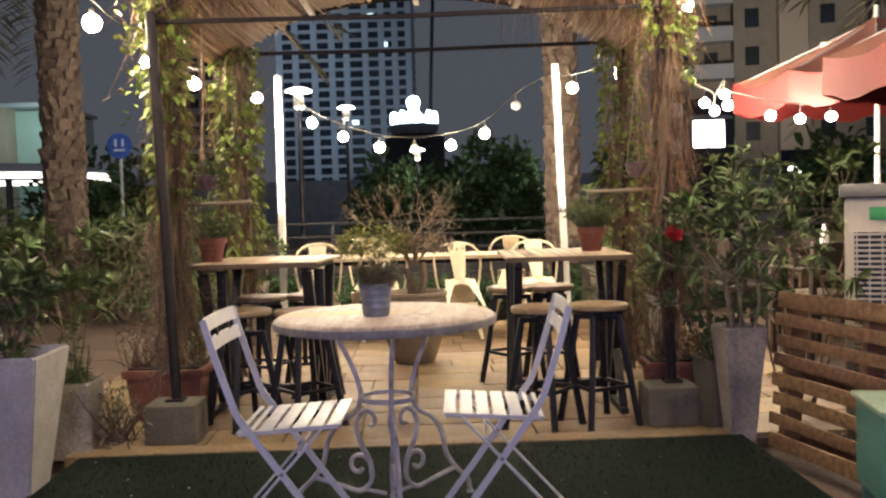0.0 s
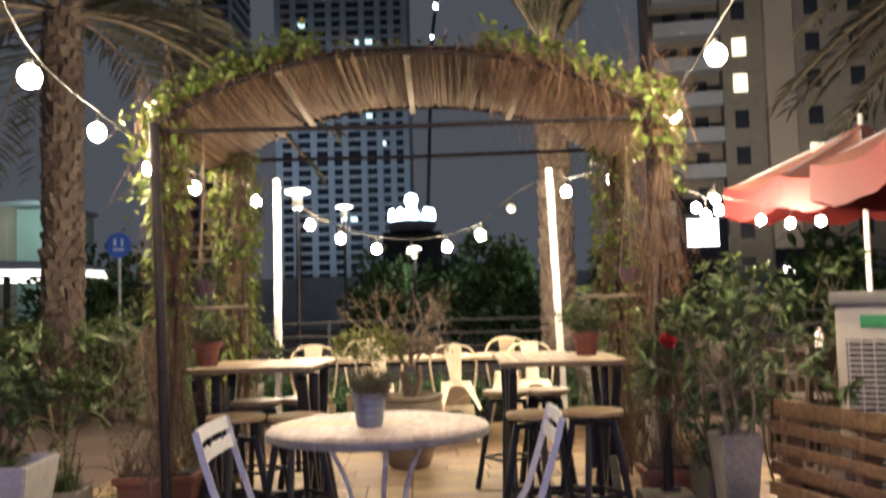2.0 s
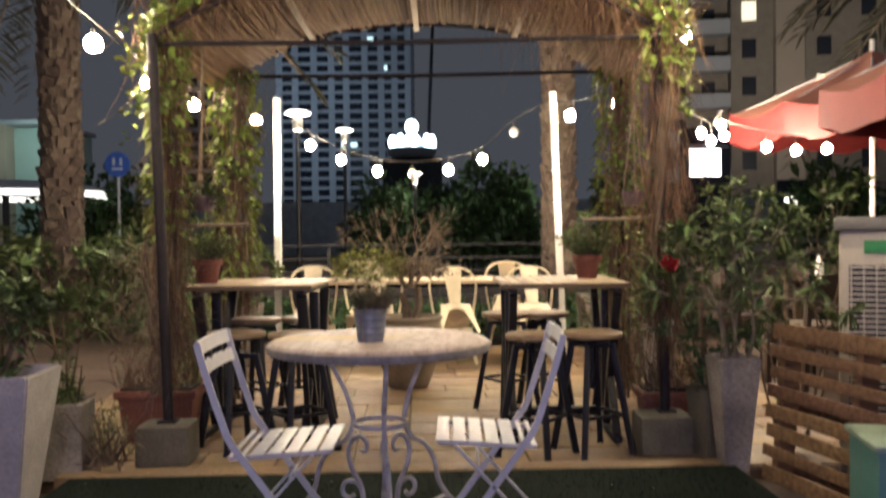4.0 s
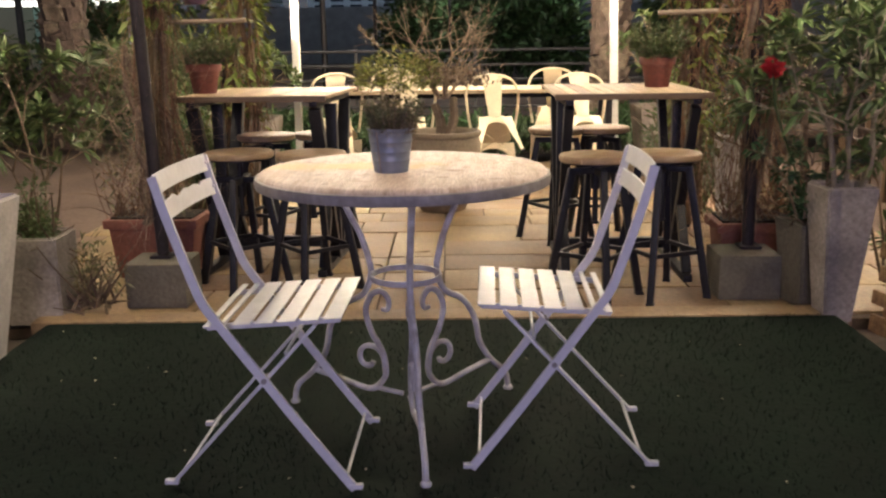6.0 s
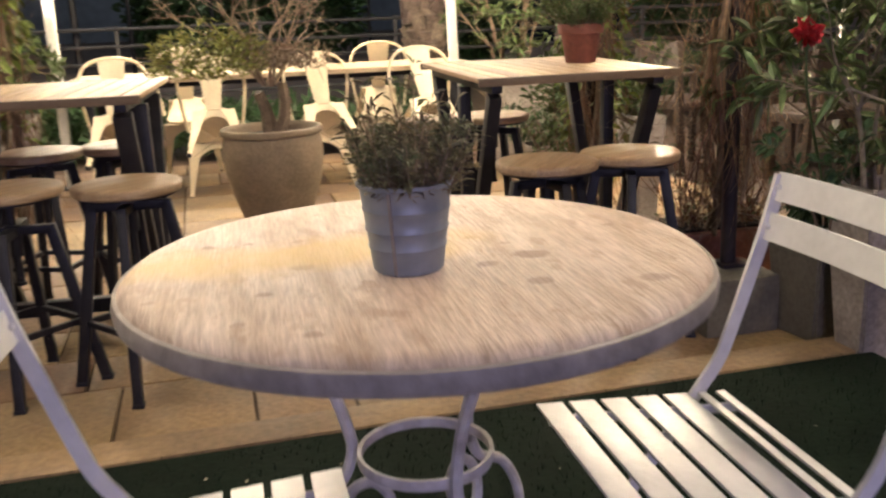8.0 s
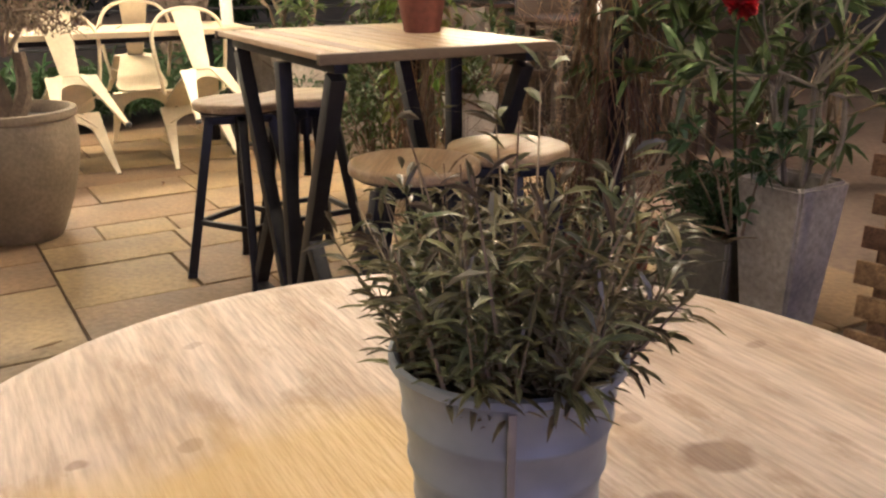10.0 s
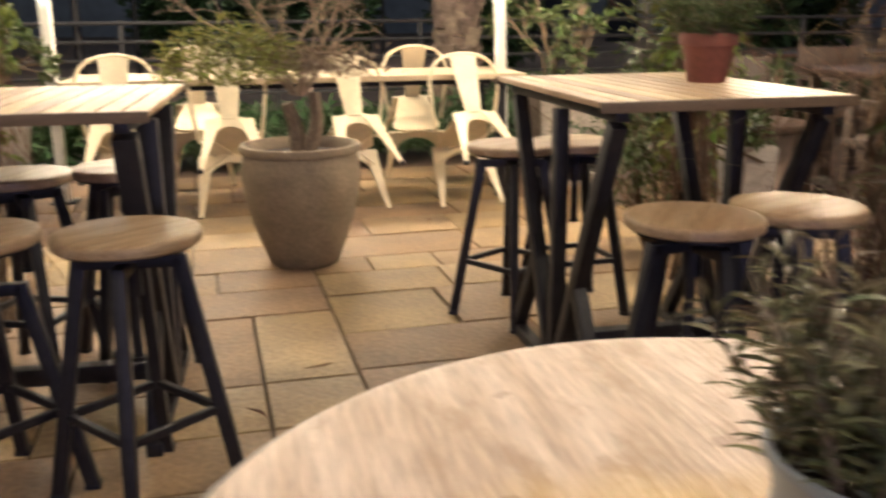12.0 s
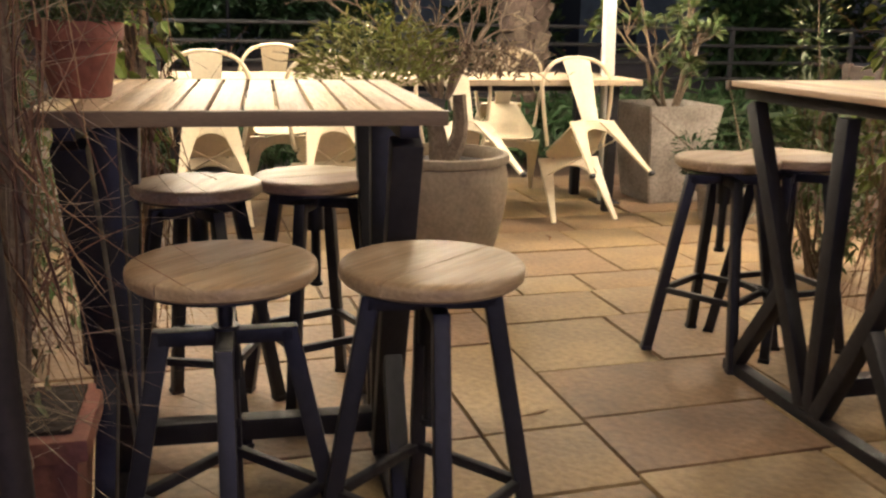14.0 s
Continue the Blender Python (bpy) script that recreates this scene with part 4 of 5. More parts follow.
def roof_vine(name, label, x0, x1, n, n_str, leafmat, g, h=0.14, hang=0.25):
    t = thing(name, label, "vine", ((x0 + x1) / 2, Y0, 2.3))
    x = g.uniform(x0, x1, n)
    y = Y0 + g.uniform(-0.12, 0.9, n) * g.uniform(0.2, 1, n)
    z = np.array([arch(np.clip(v, XL, XR)) for v in x]) + 0.05 + g.uniform(0, 1, n) ** 1.5 * h - 2.3
    out = np.clip(np.abs(x) - 1.25, 0, 1)
    z -= out * g.uniform(0, 3.0, n)
    pos = np.stack([x - (x0 + x1) / 2, y - Y0, z], 1)
    pos = pos[~np.isnan(pos).any(1)]
    m = len(pos)
    dr = np.stack([g.normal(0, 1, m), g.normal(-0.6, 0.8, m), g.normal(0.2, 0.7, m)], 1)
    part("foliage", leaves("foliage", pos, dr, 0.05 * g.uniform(0.6, 1.4, m), 0.036, 0.25), leafmat, t)
    q = g.uniform(x0, x1, n_str)
    p = np.stack([q - (x0 + x1) / 2, g.uniform(-0.1, 0.5, n_str), np.array([arch(np.clip(v, XL, XR)) for v in q]) + g.uniform(0, 0.12, n_str) - 2.3], 1)
    d = np.stack([g.normal(0, 0.35, n_str), g.normal(-0.15, 0.3, n_str), g.normal(-0.9, 0.5, n_str)], 1)
    part("strand", blades("strand", p, d, g.uniform(0.06, hang, n_str), 0.005, 0.2, 4), M_vine, t, kind="stuff")


roof_vine("roof_vine", "green climbing vine over the pergola roof edge", -1.46, -0.45, 1300, 260, M_leafyel, g)
roof_vine("roof_vine", "half-dry climbing vine over the pergola roof edge", 0.42, 1.46, 1100, 1000, M_leafyel, g, 0.12, 0.42)
roof_vine("roof_vine", "sparse dry growth along the pergola roof", -0.5, 0.5, 60, 160, M_leafyel, g, 0.05, 0.1)
# ---- planted pots and boxes ----
def square_pot(name, label, loc, top, bot, h, material, rz=0, category="planter"):
    t = thing(name, label, category, loc, rz)
    bm = shape()
    prof = [(bot, 0.0), (top, h), (top - 0.018, h), (top - 0.03, h - 0.06)]
    rings = []
    for r, z in prof:
        rings.append([bm.verts.new((sx * r, sy * r, z)) for sx, sy in ((-1, -1), (1, -1), (1, 1), (-1, 1))])
    for a, b in zip(rings, rings[1:]):
        for j in range(4):
            bm.faces.new((a[j], a[(j + 1) % 4], b[(j + 1) % 4], b[j]))
    bm.faces.new(rings[0][::-1])
    bm.faces.new(rings[-1])
    edges = [e for e in bm.edges if e.calc_length() > 0.02]
    bmesh.ops.bevel(bm, geom=edges, offset=0.008, segments=2, affect="EDGES")
    part("body", bm, material, t)
    bm = shape()
    box(bm, (0, 0, h - 0.05), (2 * top - 0.05, 2 * top - 0.05, 0.01))
    part("soil", bm, M_soil, t)
    return t


def trough(name, label, loc, w, d, h, material, rz=0):
    t = thing(name, label, "planter", loc, rz)
    bm = shape()
    box(bm, (0, 0, h / 2), (w, d, h), bevel=0.012, taper=0.86)
    box(bm, (0, 0, h - 0.022), (w + 0.03, d + 0.03, 0.044), bevel=0.01)
    part("body", bm, material, t)
    bm = shape()
    box(bm, (0, 0, h + 0.002), (w - 0.03, d - 0.03, 0.012))
    part("soil", bm, M_soil, t)
    return t


def branchy(name, label, loc, h, spread, g, leafmat, n_main=5, levels=3, tip_leaves=12, leaf=(0.09, 0.026), trunk_r=0.02, bark=None, category="shrub", base_r=0.03, lean=(0, 0), up=0.55, twig=True):
    """Forking shrub: tapered stems and a rosette of leaves at each tip."""
    t = thing(name, label, category, loc)
    bm = shape()
    tips = []

    def grow(p, d, L, r, lev):
        q = p + d * L
        mid = (p + q) / 2 + Vector(g.normal(0, 0.06 * L, 3))
        tube(bm, smooth_path([p, mid, q], 3), [r * (1 - 0.35 * k / 6) for k in range(7)], 6)
        if lev == 0:
            tips.append((q, d))
            return
        if g.uniform() < 0.5:
            tips.append((mid, (d + Vector(g.normal(0, 0.7, 3))).normalized()))
        for _ in range(int(g.integers(2, 4))):
            nd = (d + Vector(g.normal(0, 0.55, 3)) + Vector((0, 0, up * 0.35))).normalized()
            grow(q, nd, L * g.uniform(0.6, 0.9), r * 0.62, lev - 1)

    for i in range(n_main):
        a = 2 * math.pi * i / n_main + g.uniform(-0.5, 0.5)
        p = Vector((base_r * math.cos(a), base_r * math.sin(a), 0))
        d = Vector((math.cos(a) * spread + lean[0], math.sin(a) * spread + lean[1], 1)).normalized()
        grow(p, d, h * g.uniform(0.36, 0.5), trunk_r * g.uniform(0.7, 1.0), levels)
    part("stem", bm, bark or M_bark, t, kind="stuff")
    if tip_leaves:
        P, D = [], []
        for q, d in tips:
            for k in range(tip_leaves):
                o = Vector(g.normal(0, 1, 3))
                o = (o - d * o.dot(d)).normalized()
                P.append(q - d * g.uniform(0, 0.05))
                D.append(o * g.uniform(0.6, 1.0) + d * g.uniform(0.1, 0.9))
        n = len(P)
        part("foliage", leaves("foliage", P, D, leaf[0] * g.uniform(0.65, 1.25, n), leaf[1] * g.uniform(0.8, 1.2, n), 0.18), leafmat, t)
    return t


def cloud(name, label, c, s, n, leafmat, g, leaf=(0.08, 0.03), category="bush", kind="", stems=30, lumps=9):
    """A bush of many leaves in uneven lumps, over thin stems."""
    t = thing(name, label, category, (c[0], c[1], c[2]), 0, kind=kind)
    cen = g.normal(0, 0.38, (lumps, 3)) * np.array(s)
    cen[:, 2] = np.abs(cen[:, 2]) * 1.2 + s[2] * 0.35
    rad = g.uniform(0.35, 0.65, lumps)
    k = g.integers(0, lumps, n)
    o = g.normal(0, 1, (n, 3))
    o /= np.linalg.norm(o, axis=1)[:, None]
    pos = cen[k] + o * (rad[k] * g.uniform(0.45, 1.0, n))[:, None] * np.array(s) * 0.8
    pos[:, 2] = np.clip(pos[:, 2], 0.01, None)
    D = o + g.normal(0, 0.5, (n, 3)) + np.array([0, 0, 0.35])
    part("foliage", leaves("foliage", pos, D, leaf[0] * g.uniform(0.6, 1.3, n), leaf[1], 0.2), leafmat, t)
    if stems:
        d = cen[g.integers(0, lumps, stems)] + g.normal(0, 0.1, (stems, 3))
        L = np.linalg.norm(d, axis=1)
        part("stem", blades("stem", g.normal(0, 0.04, (stems, 3)) * np.array([1, 1, 0]), d, L, 0.016, 0.08, 4), M_bark, t)
    return t


g = np.random.default_rng(21)
# tree in the urn: bare twigs over a golden-green tuft
tree = branchy("bare_tree", "small bare twiggy tree growing in the stone urn", (-0.107, 8.325, 0.46), 0.62, 0.20, g, M_leafgrey, 2, 0, 0, trunk_r=0.042, base_r=0.012)
crown = branchy("bare_tree", "grey bare forked twigs", (-0.107, 8.345, 0.72), 0.60, 0.72, g, M_leafgrey, 9, 3, 0, trunk_r=0.010, base_r=0.03, bark=M_twig, category="tree", up=0.3)
for o in list(crown.children):
    o.name, o.parent, o.location = "twig", tree, (0, 0.02, 0.26)
bpy.data.objects.remove(crown)
n = 1500
tt = thing("tuft", "dry golden-green leafy tuft low in the bare tree", "shrub", (-0.147, 8.215, 0.80))
a, q = g.uniform(0, 2 * math.pi, n), np.sqrt(g.uniform(0, 1, n))
pos = np.stack([q * np.cos(a) * 0.27 - 0.24, q * np.sin(a) * 0.22, 0.02 + g.uniform(-0.06, 0.24, n) * (1.1 - q * 0.6)], 1)
D = np.stack([np.cos(a) * q + g.normal(0, 0.5, n), np.sin(a) * q + g.normal(0, 0.5, n), g.uniform(-0.2, 0.9, n)], 1)
part("foliage", leaves("foliage", pos, D, g.uniform(0.025, 0.06, n), 0.012, 0.1), M_tuft, tt)
n = 700
pos = np.stack([g.normal(0.13, 0.10, n), g.normal(-0.02, 0.09, n), g.uniform(0.0, 0.12, n)], 1)
D = np.stack([g.normal(0, 0.6, n), g.normal(0, 0.6, n), g.uniform(0.2, 1.2, n)], 1)
part("dry_foliage", leaves("dry_foliage", pos, D, g.uniform(0.02, 0.05, n), 0.009, 0.1), M_twig, tt)

square_pot("tapered_planter", "tall tapered whitewashed planter beside the turf", (-1.60, 5.28, 0.0), 0.185, 0.10, 0.60, M_whitepot, 4)
branchy("oleander", "leafy shrub in the tapered white planter", (-1.62, 5.30, 0.55), 0.36, 0.6, g, M_leaf, 6, 2, 11, (0.10, 0.028), 0.011)
branchy("frangipani", "leafy pale-stemmed frangipani beside the terrace", (-2.15, 6.85, 0.0), 1.10, 0.36, g, M_leaf, 6, 2, 15, (0.105, 0.03), 0.011, base_r=0.07)
square_pot("concrete_planter", "square pale concrete planter with trailing greenery", (-1.63, 5.93, 0.0), 0.115, 0.11, 0.36, M_agedpot, 5)
cloud("trailing_plant", "small trailing plant spilling from the concrete planter", (-1.63, 5.93, 0.31), (0.14, 0.13, 0.13), 650, M_leaf, g, (0.035, 0.010), "plant", stems=25)
cloud("trailing_plant", "thin dry greenery hanging beside the concrete planter", (-1.42, 5.92, 0.06), (0.10, 0.10, 0.22), 380, M_leafgrey, g, (0.04, 0.008), "plant", stems=40)
trough("terracotta_trough", "long dark terracotta trough behind the pergola pole", (-1.40, 6.66, 0), 0.42, 0.24, 0.29, M_claydark)
trough("terracotta_trough", "terracotta trough with dry stalks behind the pergola pole", (1.45, 6.66, 0), 0.42, 0.24, 0.26, M_claydark)
for x, y, z, s, m in ((-1.45, 6.66, 0.28, 120, M_leafgrey), (1.44, 6.66, 0.25, 160, M_leafgrey)):
    t = thing("dry_plant", "dry brown stalks standing in the terracotta trough", "plant", (x, y, z))
    p = np.stack([g.uniform(-0.17, 0.17, s), g.uniform(-0.08, 0.08, s), np.zeros(s)], 1)
    d = np.stack([g.normal(0, 0.4, s), g.normal(0, 0.3, s), np.ones(s)], 1)
    part("stalk", blades("stalk", p, d, g.uniform(0.12, 0.42, s), 0.006, 0.25, 4), M_vine, t)
    n = 260
    pos = np.stack([g.uniform(-0.2, 0.2, n), g.uniform(-0.12, 0.12, n), g.uniform(0.02, 0.35, n)], 1)
    part("foliage", leaves("foliage", pos, g.normal(0, 1, (n, 3)), g.uniform(0.02, 0.05, n), 0.012, 0.2), m, t)

square_pot("tapered_planter", "tapered cream planter with a pale-stemmed shrub", (1.53, 5.92, 0.0), 0.10, 0.055, 0.54, M_agedpot, 6)
branchy("frangipani", "pale-stemmed frangipani with leaf rosettes at its tips", (1.56, 5.93, 0.49), 0.62, 0.15, g, M_leaf, 6, 3, 10, (0.080, 0.021), 0.0095, mat("pale_bark", (0.25, 0.21, 0.16), 0.85, scale=12, vary=0.3, bump=0.4), base_r=0.05)
branchy("frangipani", "wide leafy frangipani beside the cooler", (1.98, 6.40, 0.05), 1.05, 0.22, g, M_leaf, 6, 2, 15, (0.095, 0.025), 0.0095, base_r=0.08)
square_pot("tapered_planter", "short grey concrete planter with a dark bush", (1.525, 6.15, 0.0), 0.12, 0.09, 0.36, M_concrete, 10)
cloud("dark_bush", "dark green bush in the short planter", (1.525, 6.15, 0.32), (0.15, 0.14, 0.14), 900, M_leafdark, g, (0.045, 0.014), "bush")
branchy("rose_bush", "leafy rose bush with one red bloom", (1.42, 5.98, 0.40), 0.34, 0.35, g, M_leafdark, 4, 2, 8, (0.042, 0.021), 0.006)
fl = thing("red_flower", "red rose bloom on a thin stem beside the pole", "flower", (1.218, 5.84, 0.975))
n = 90
o = g.normal(0, 1, (n, 3))
o /= np.linalg.norm(o, axis=1)[:, None]
part("bloom", leaves("bloom", o * 0.008, o, g.uniform(0.026, 0.04, n), 0.03, -0.1), M_flower, fl)
bm = shape()
tube(bm, smooth_path([(0, 0, -0.01), (0.03, 0.03, -0.15), (0.13, 0.10, -0.36), (0.21, 0.14, -0.56)], 5), 0.004, 6)
part("stalk", bm, M_leafdark, fl)

square_pot("tapered_planter", "square pale planter with a bright shrub near the white post", (1.58, 9.80, 0.0), 0.235, 0.17, 0.56, M_agedpot, 3)
branchy("shrub", "bright green forked shrub in the pale planter", (1.60, 9.80, 0.50), 0.66, 0.40, g, M_leaf, 6, 2, 14, (0.085, 0.022), 0.016)
cloud("low_bush", "low dark green bush spreading over the low trough", (1.66, 9.12, 0.17), (0.30, 0.18, 0.20), 1000, M_leafdark, g, (0.05, 0.012), "bush")
square_pot("tapered_planter", "slim whitewashed planter behind the bar table", (1.55, 7.57, 0.0), 0.085, 0.055, 0.56, M_whitepot, 8)
cloud("shrub", "thin green shrub in the slim whitewashed planter", (1.55, 7.57, 0.50), (0.12, 0.12, 0.20), 420, M_leaf, g, (0.05, 0.014), "shrub", stems=20)
trough("low_trough", "low cream trough standing on the slabs", (1.66, 9.12, 0), 0.36, 0.20, 0.20, M_agedpot, 4)
square_pot("tapered_planter", "pale planter with a leafy shrub by the white post", (-1.72, 9.45, 0.0), 0.26, 0.2, 0.52, M_agedpot, 3)
branchy("shrub", "leafy green shrub beside the white post", (-1.66, 9.40, 0.46), 0.58, 0.45, g, M_leaf, 7, 2, 16, (0.085, 0.028), 0.014)
cloud("shrub", "bright green shrub behind the bar table", (1.45, 8.1, 0.0), (0.32, 0.3, 0.75), 1500, M_leaf, g, (0.06, 0.016), "shrub")
cloud("shrub", "green shrub behind the vine-grown pole", (-1.62, 7.9, 0.0), (0.28, 0.3, 0.7), 1200, M_leaf, g, (0.06, 0.02), "shrub")

# hanging baskets and bamboo rods
for x, y, lab in ((-1.17, 6.75, "small hanging pot with greenery under the pergola"), (1.24, 6.75, "purple hanging pot on a rope under the pergola")):
    t = thing("hanging_pot", lab, "hanging pot", (x, y, 1.27), 0, "hanging pots")
    bm = shape()
    lathe(bm, [(0, 0), (0.045, 0), (0.062, 0.03), (0.07, 0.075), (0.066, 0.08), (0.06, 0.06), (0, 0.06)], 24)
    part("body", bm, mat("purple_glaze", (0.22, 0.13, 0.17), 0.5, scale=9, vary=0.3), t)
    for k in range(3):
        a = 2.1 * k + 0.4
        bm = shape()
        tube(bm, [(0.067 * math.cos(a), 0.067 * math.sin(a), 0.075), (0.01 * math.cos(a), 0.01 * math.sin(a), 0.5), (0, 0, 0.9)], 0.004, 5)
        part("rope", bm, M_batten, t)
    n = 420 if x < 0 else 90
    a, q = g.uniform(0, 6.28, n), g.uniform(0, 0.1, n)
    pos = np.stack([q * np.cos(a), q * np.sin(a), g.uniform(0.06, 0.17, n) - q * 0.8], 1)
    part("foliage", leaves("foliage", pos, np.stack([np.cos(a), np.sin(a), g.uniform(0, 1, n)], 1), g.uniform(0.02, 0.05, n), 0.015, 0.3), M_leaf, t)
for x0, x1, y, z in ((-1.20, -0.86, 6.45, 1.185), (0.90, 1.27, 6.40, 1.19)):
    bm = shape()
    tube(bm, [(x0, y, z), (x1, y, z + 0.004)], 0.010, 8)
    tagged(part("bamboo_rod", bm, M_batten), "short bamboo rod tied across beside the pole", "rod")

# ---- pallet screen, teal cabinet, cooler ----
ps = thing("pallet_screen", "weathered pine pallet standing on edge beside the turf", "pallet", (1.60, 5.77, 0.0), -75)
ps.matrix_basis = pose(1.60, 5.77, 0.0, 0, 0, -75) @ pose(0, 0, 0, -5, 0, 0)
zs = [0.045, 0.135, 0.23, 0.32, 0.405, 0.495, 0.585, 0.68]
for i, z in enumerate(zs):
    bm = shape()
    hh = (0.066, 0.052, 0.058, 0.060, 0.056, 0.050, 0.054, 0.072)[i]
    box(bm, (0.55, 0.02, z), (1.10 + 0.02 * math.sin(i * 2.3), 0.020, hh), Matrix.Rotation(radians((-0.4, 0.5, 0.2, -0.3, 0.4, -0.2, 0.3, -0.3)[i]), 3, "Y"), bevel=0.003)
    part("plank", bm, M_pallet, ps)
for x in (0.06, 0.55, 1.03):
    bm = shape()
    box(bm, (x, 0.075, 0.36), (0.045, 0.085, 0.70), bevel=0.004)
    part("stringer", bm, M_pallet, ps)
for i, z in enumerate((0.06, 0.36, 0.66)):
    bm = shape()
    box(bm, (0.55, 0.13, z), (1.10, 0.018, 0.08), bevel=0.003)
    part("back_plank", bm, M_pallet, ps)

tc_ = thing("teal_cabinet", "low teal painted metal cabinet on short legs", "cabinet", (1.90, 4.86, 0.0), -8)
bm = shape()
box(bm, (0, 0, 0.225), (0.46, 0.34, 0.31), bevel=0.008)
part("body", bm, M_teal, tc_)
bm = shape()
box(bm, (0, 0, 0.392), (0.49, 0.37, 0.022), bevel=0.008)
part("top", bm, mat("pale_teal_top", (0.34, 0.44, 0.33), 0.45, scale=7, vary=0.3, bump=0.1), tc_)
for x in (-0.2, 0.2):
    for y in (-0.14, 0.14):
        bm = shape()
        box(bm, (x, y, 0.034), (0.03, 0.03, 0.07), bevel=0.003)
        part("leg", bm, M_teal, tc_)

cl = thing("air_cooler", "beige standing evaporative air cooler with a louvred front", "air cooler", (2.225, 5.735, 0.0), -25)
bm = shape()
box(bm, (0, 0, 0.56), (0.50, 0.40, 1.12), bevel=0.02)
part("body", bm, M_cooler, cl)
bm = shape()
box(bm, (0, 0, 1.15), (0.54, 0.44, 0.06), bevel=0.015)
part("lid", bm, mat("grey_lid", (0.20, 0.19, 0.17), 0.6, scale=8, vary=0.15), cl)
bm = shape()
box(bm, (0.0, -0.203, 1.05), (0.30, 0.006, 0.055), bevel=0.001)
part("green_panel", bm, M_green, cl, "green printed strip")
bm = shape()
box(bm, (0, -0.196, 0.62), (0.42, 0.02, 0.70))
part("grille_recess", bm, M_black, cl)
for i in range(30):
    bm = shape()
    box(bm, (0, -0.212, 0.285 + i * 0.0233), (0.42, 0.014, 0.009))
    part("louvre", bm, M_cooler, cl)
for i in range(9):
    bm = shape()
    box(bm, (-0.2 + i * 0.05, -0.211, 0.62), (0.006, 0.012, 0.70))
    part("grille_bar", bm, M_cooler, cl)


# ---- red parasols ----
def parasol(loc, half, zb, apex, label, rz=0):
    t = thing("parasol", label, "parasol", loc, rz, "red parasols")
    bm = shape()
    tube(bm, [(0, 0, 0), (0, 0, apex + 0.08)], 0.022, 12)
    part("mast", bm, M_post, t)
    bm = shape()
    box(bm, (0, 0, 0.03), (0.5, 0.5, 0.06), bevel=0.01)
    part("base", bm, M_concrete, t)
    N = 8
    cor = []
    for i in range(N):
        a = math.pi / 4 * i
        r = half * (1.0 if i % 2 == 0 else 1.28)
        cor.append((r * math.cos(a), r * math.sin(a)))
    for i in range(N):
        (x0, y0), (x1, y1) = cor[i], cor[(i + 1) % N]
        bm = shape()
        R = []
        for s in range(7):
            q = s / 6
            row = []
            for k in range(7):
                w = k / 6
                x, y = x0 + (x1 - x0) * w, y0 + (y1 - y0) * w
                z = apex + (zb - apex) * q - 0.07 * math.sin(math.pi * w) * q - 0.05 * math.sin(math.pi * q)
                row.append(bm.verts.new((x * q, y * q, z)) if q else None)
            R.append(row)
        top = bm.verts.new((0, 0, apex))
        for k in range(6):
            bm.faces.new((top, R[1][k], R[1][k + 1]))
        for s in range(1, 6):
            for k in range(6):
                bm.faces.new((R[s][k], R[s + 1][k], R[s + 1][k + 1], R[s][k + 1]))
        bv = shape()
        hi = [bv.verts.new((v.co.x * 1.004, v.co.y * 1.004, v.co.z + 0.004)) for v in R[6]]
        low = [bv.verts.new((v.co.x * 1.01, v.co.y * 1.01, v.co.z - 0.24 + 0.012 * math.sin(k * 2.1))) for k, v in enumerate(R[6])]
        for k in range(6):
            bv.faces.new((hi[k], low[k], low[k + 1], hi[k + 1]))
        part("canopy_panel", bm, M_salmon, t)
        part("valance", bv, M_red, t)
        bm = shape()
        tube(bm, [(0, 0, apex - 0.03), (x0 * 0.98, y0 * 0.98, zb - 0.015)], 0.008, 6)
        part("rib", bm, M_post, t)
    return t


parasol((3.60, 9.0, 0), 0.86, 2.10, 2.55, "large red canvas parasol lit by bulbs", 20)
parasol((3.74, 6.75, 0), 1.10, 2.02, 2.62, "red canvas parasol with a hanging valance", 8)
for p in ((2.12, 8.6, 1.86), (2.20, 8.62, 1.80), (2.27, 8.6, 1.92), (2.31, 8.65, 1.84), (2.58, 8.5, 1.74), (2.80, 8.5, 1.71), (3.03, 8.5, 1.72)):
    bulb(p, True, 0.035)
cable([(1.45, 8.4, 2.2), (2.12, 8.6, 1.975), (2.20, 8.62, 1.915), (2.27, 8.6, 2.035), (2.31, 8.65, 1.955), (2.58, 8.5, 1.855), (2.80, 8.5, 1.82), (3.03, 8.5, 1.83), (3.5, 8.6, 2.0)])


# ---- neighbouring seats behind the shrubs ----
def plain_table(loc, label):
    t = thing("side_table", label, "table", loc, 0, "side tables")
    bm = shape()
    box(bm, (0, 0, 0.73), (1.2, 0.7, 0.03), bevel=0.006)
    part("tabletop", bm, mat("glossy_dark_top", (0.045, 0.028, 0.022), 0.14, scale=5, vary=0.3), t)
    for x in (-0.5, 0.5):
        for y in (-0.27, 0.27):
            bm = shape()
            beam(bm, (x, y, 0), (x, y, 0.715), 0.05, 0.05, 0.004)
            part("leg", bm, M_baredge, t)
    return t


plain_table((3.3, 8.75, 0), "dark glossy wooden table behind the shrubs")
plain_table((3.9, 10.6, 0), "dark wooden table beneath the parasol")


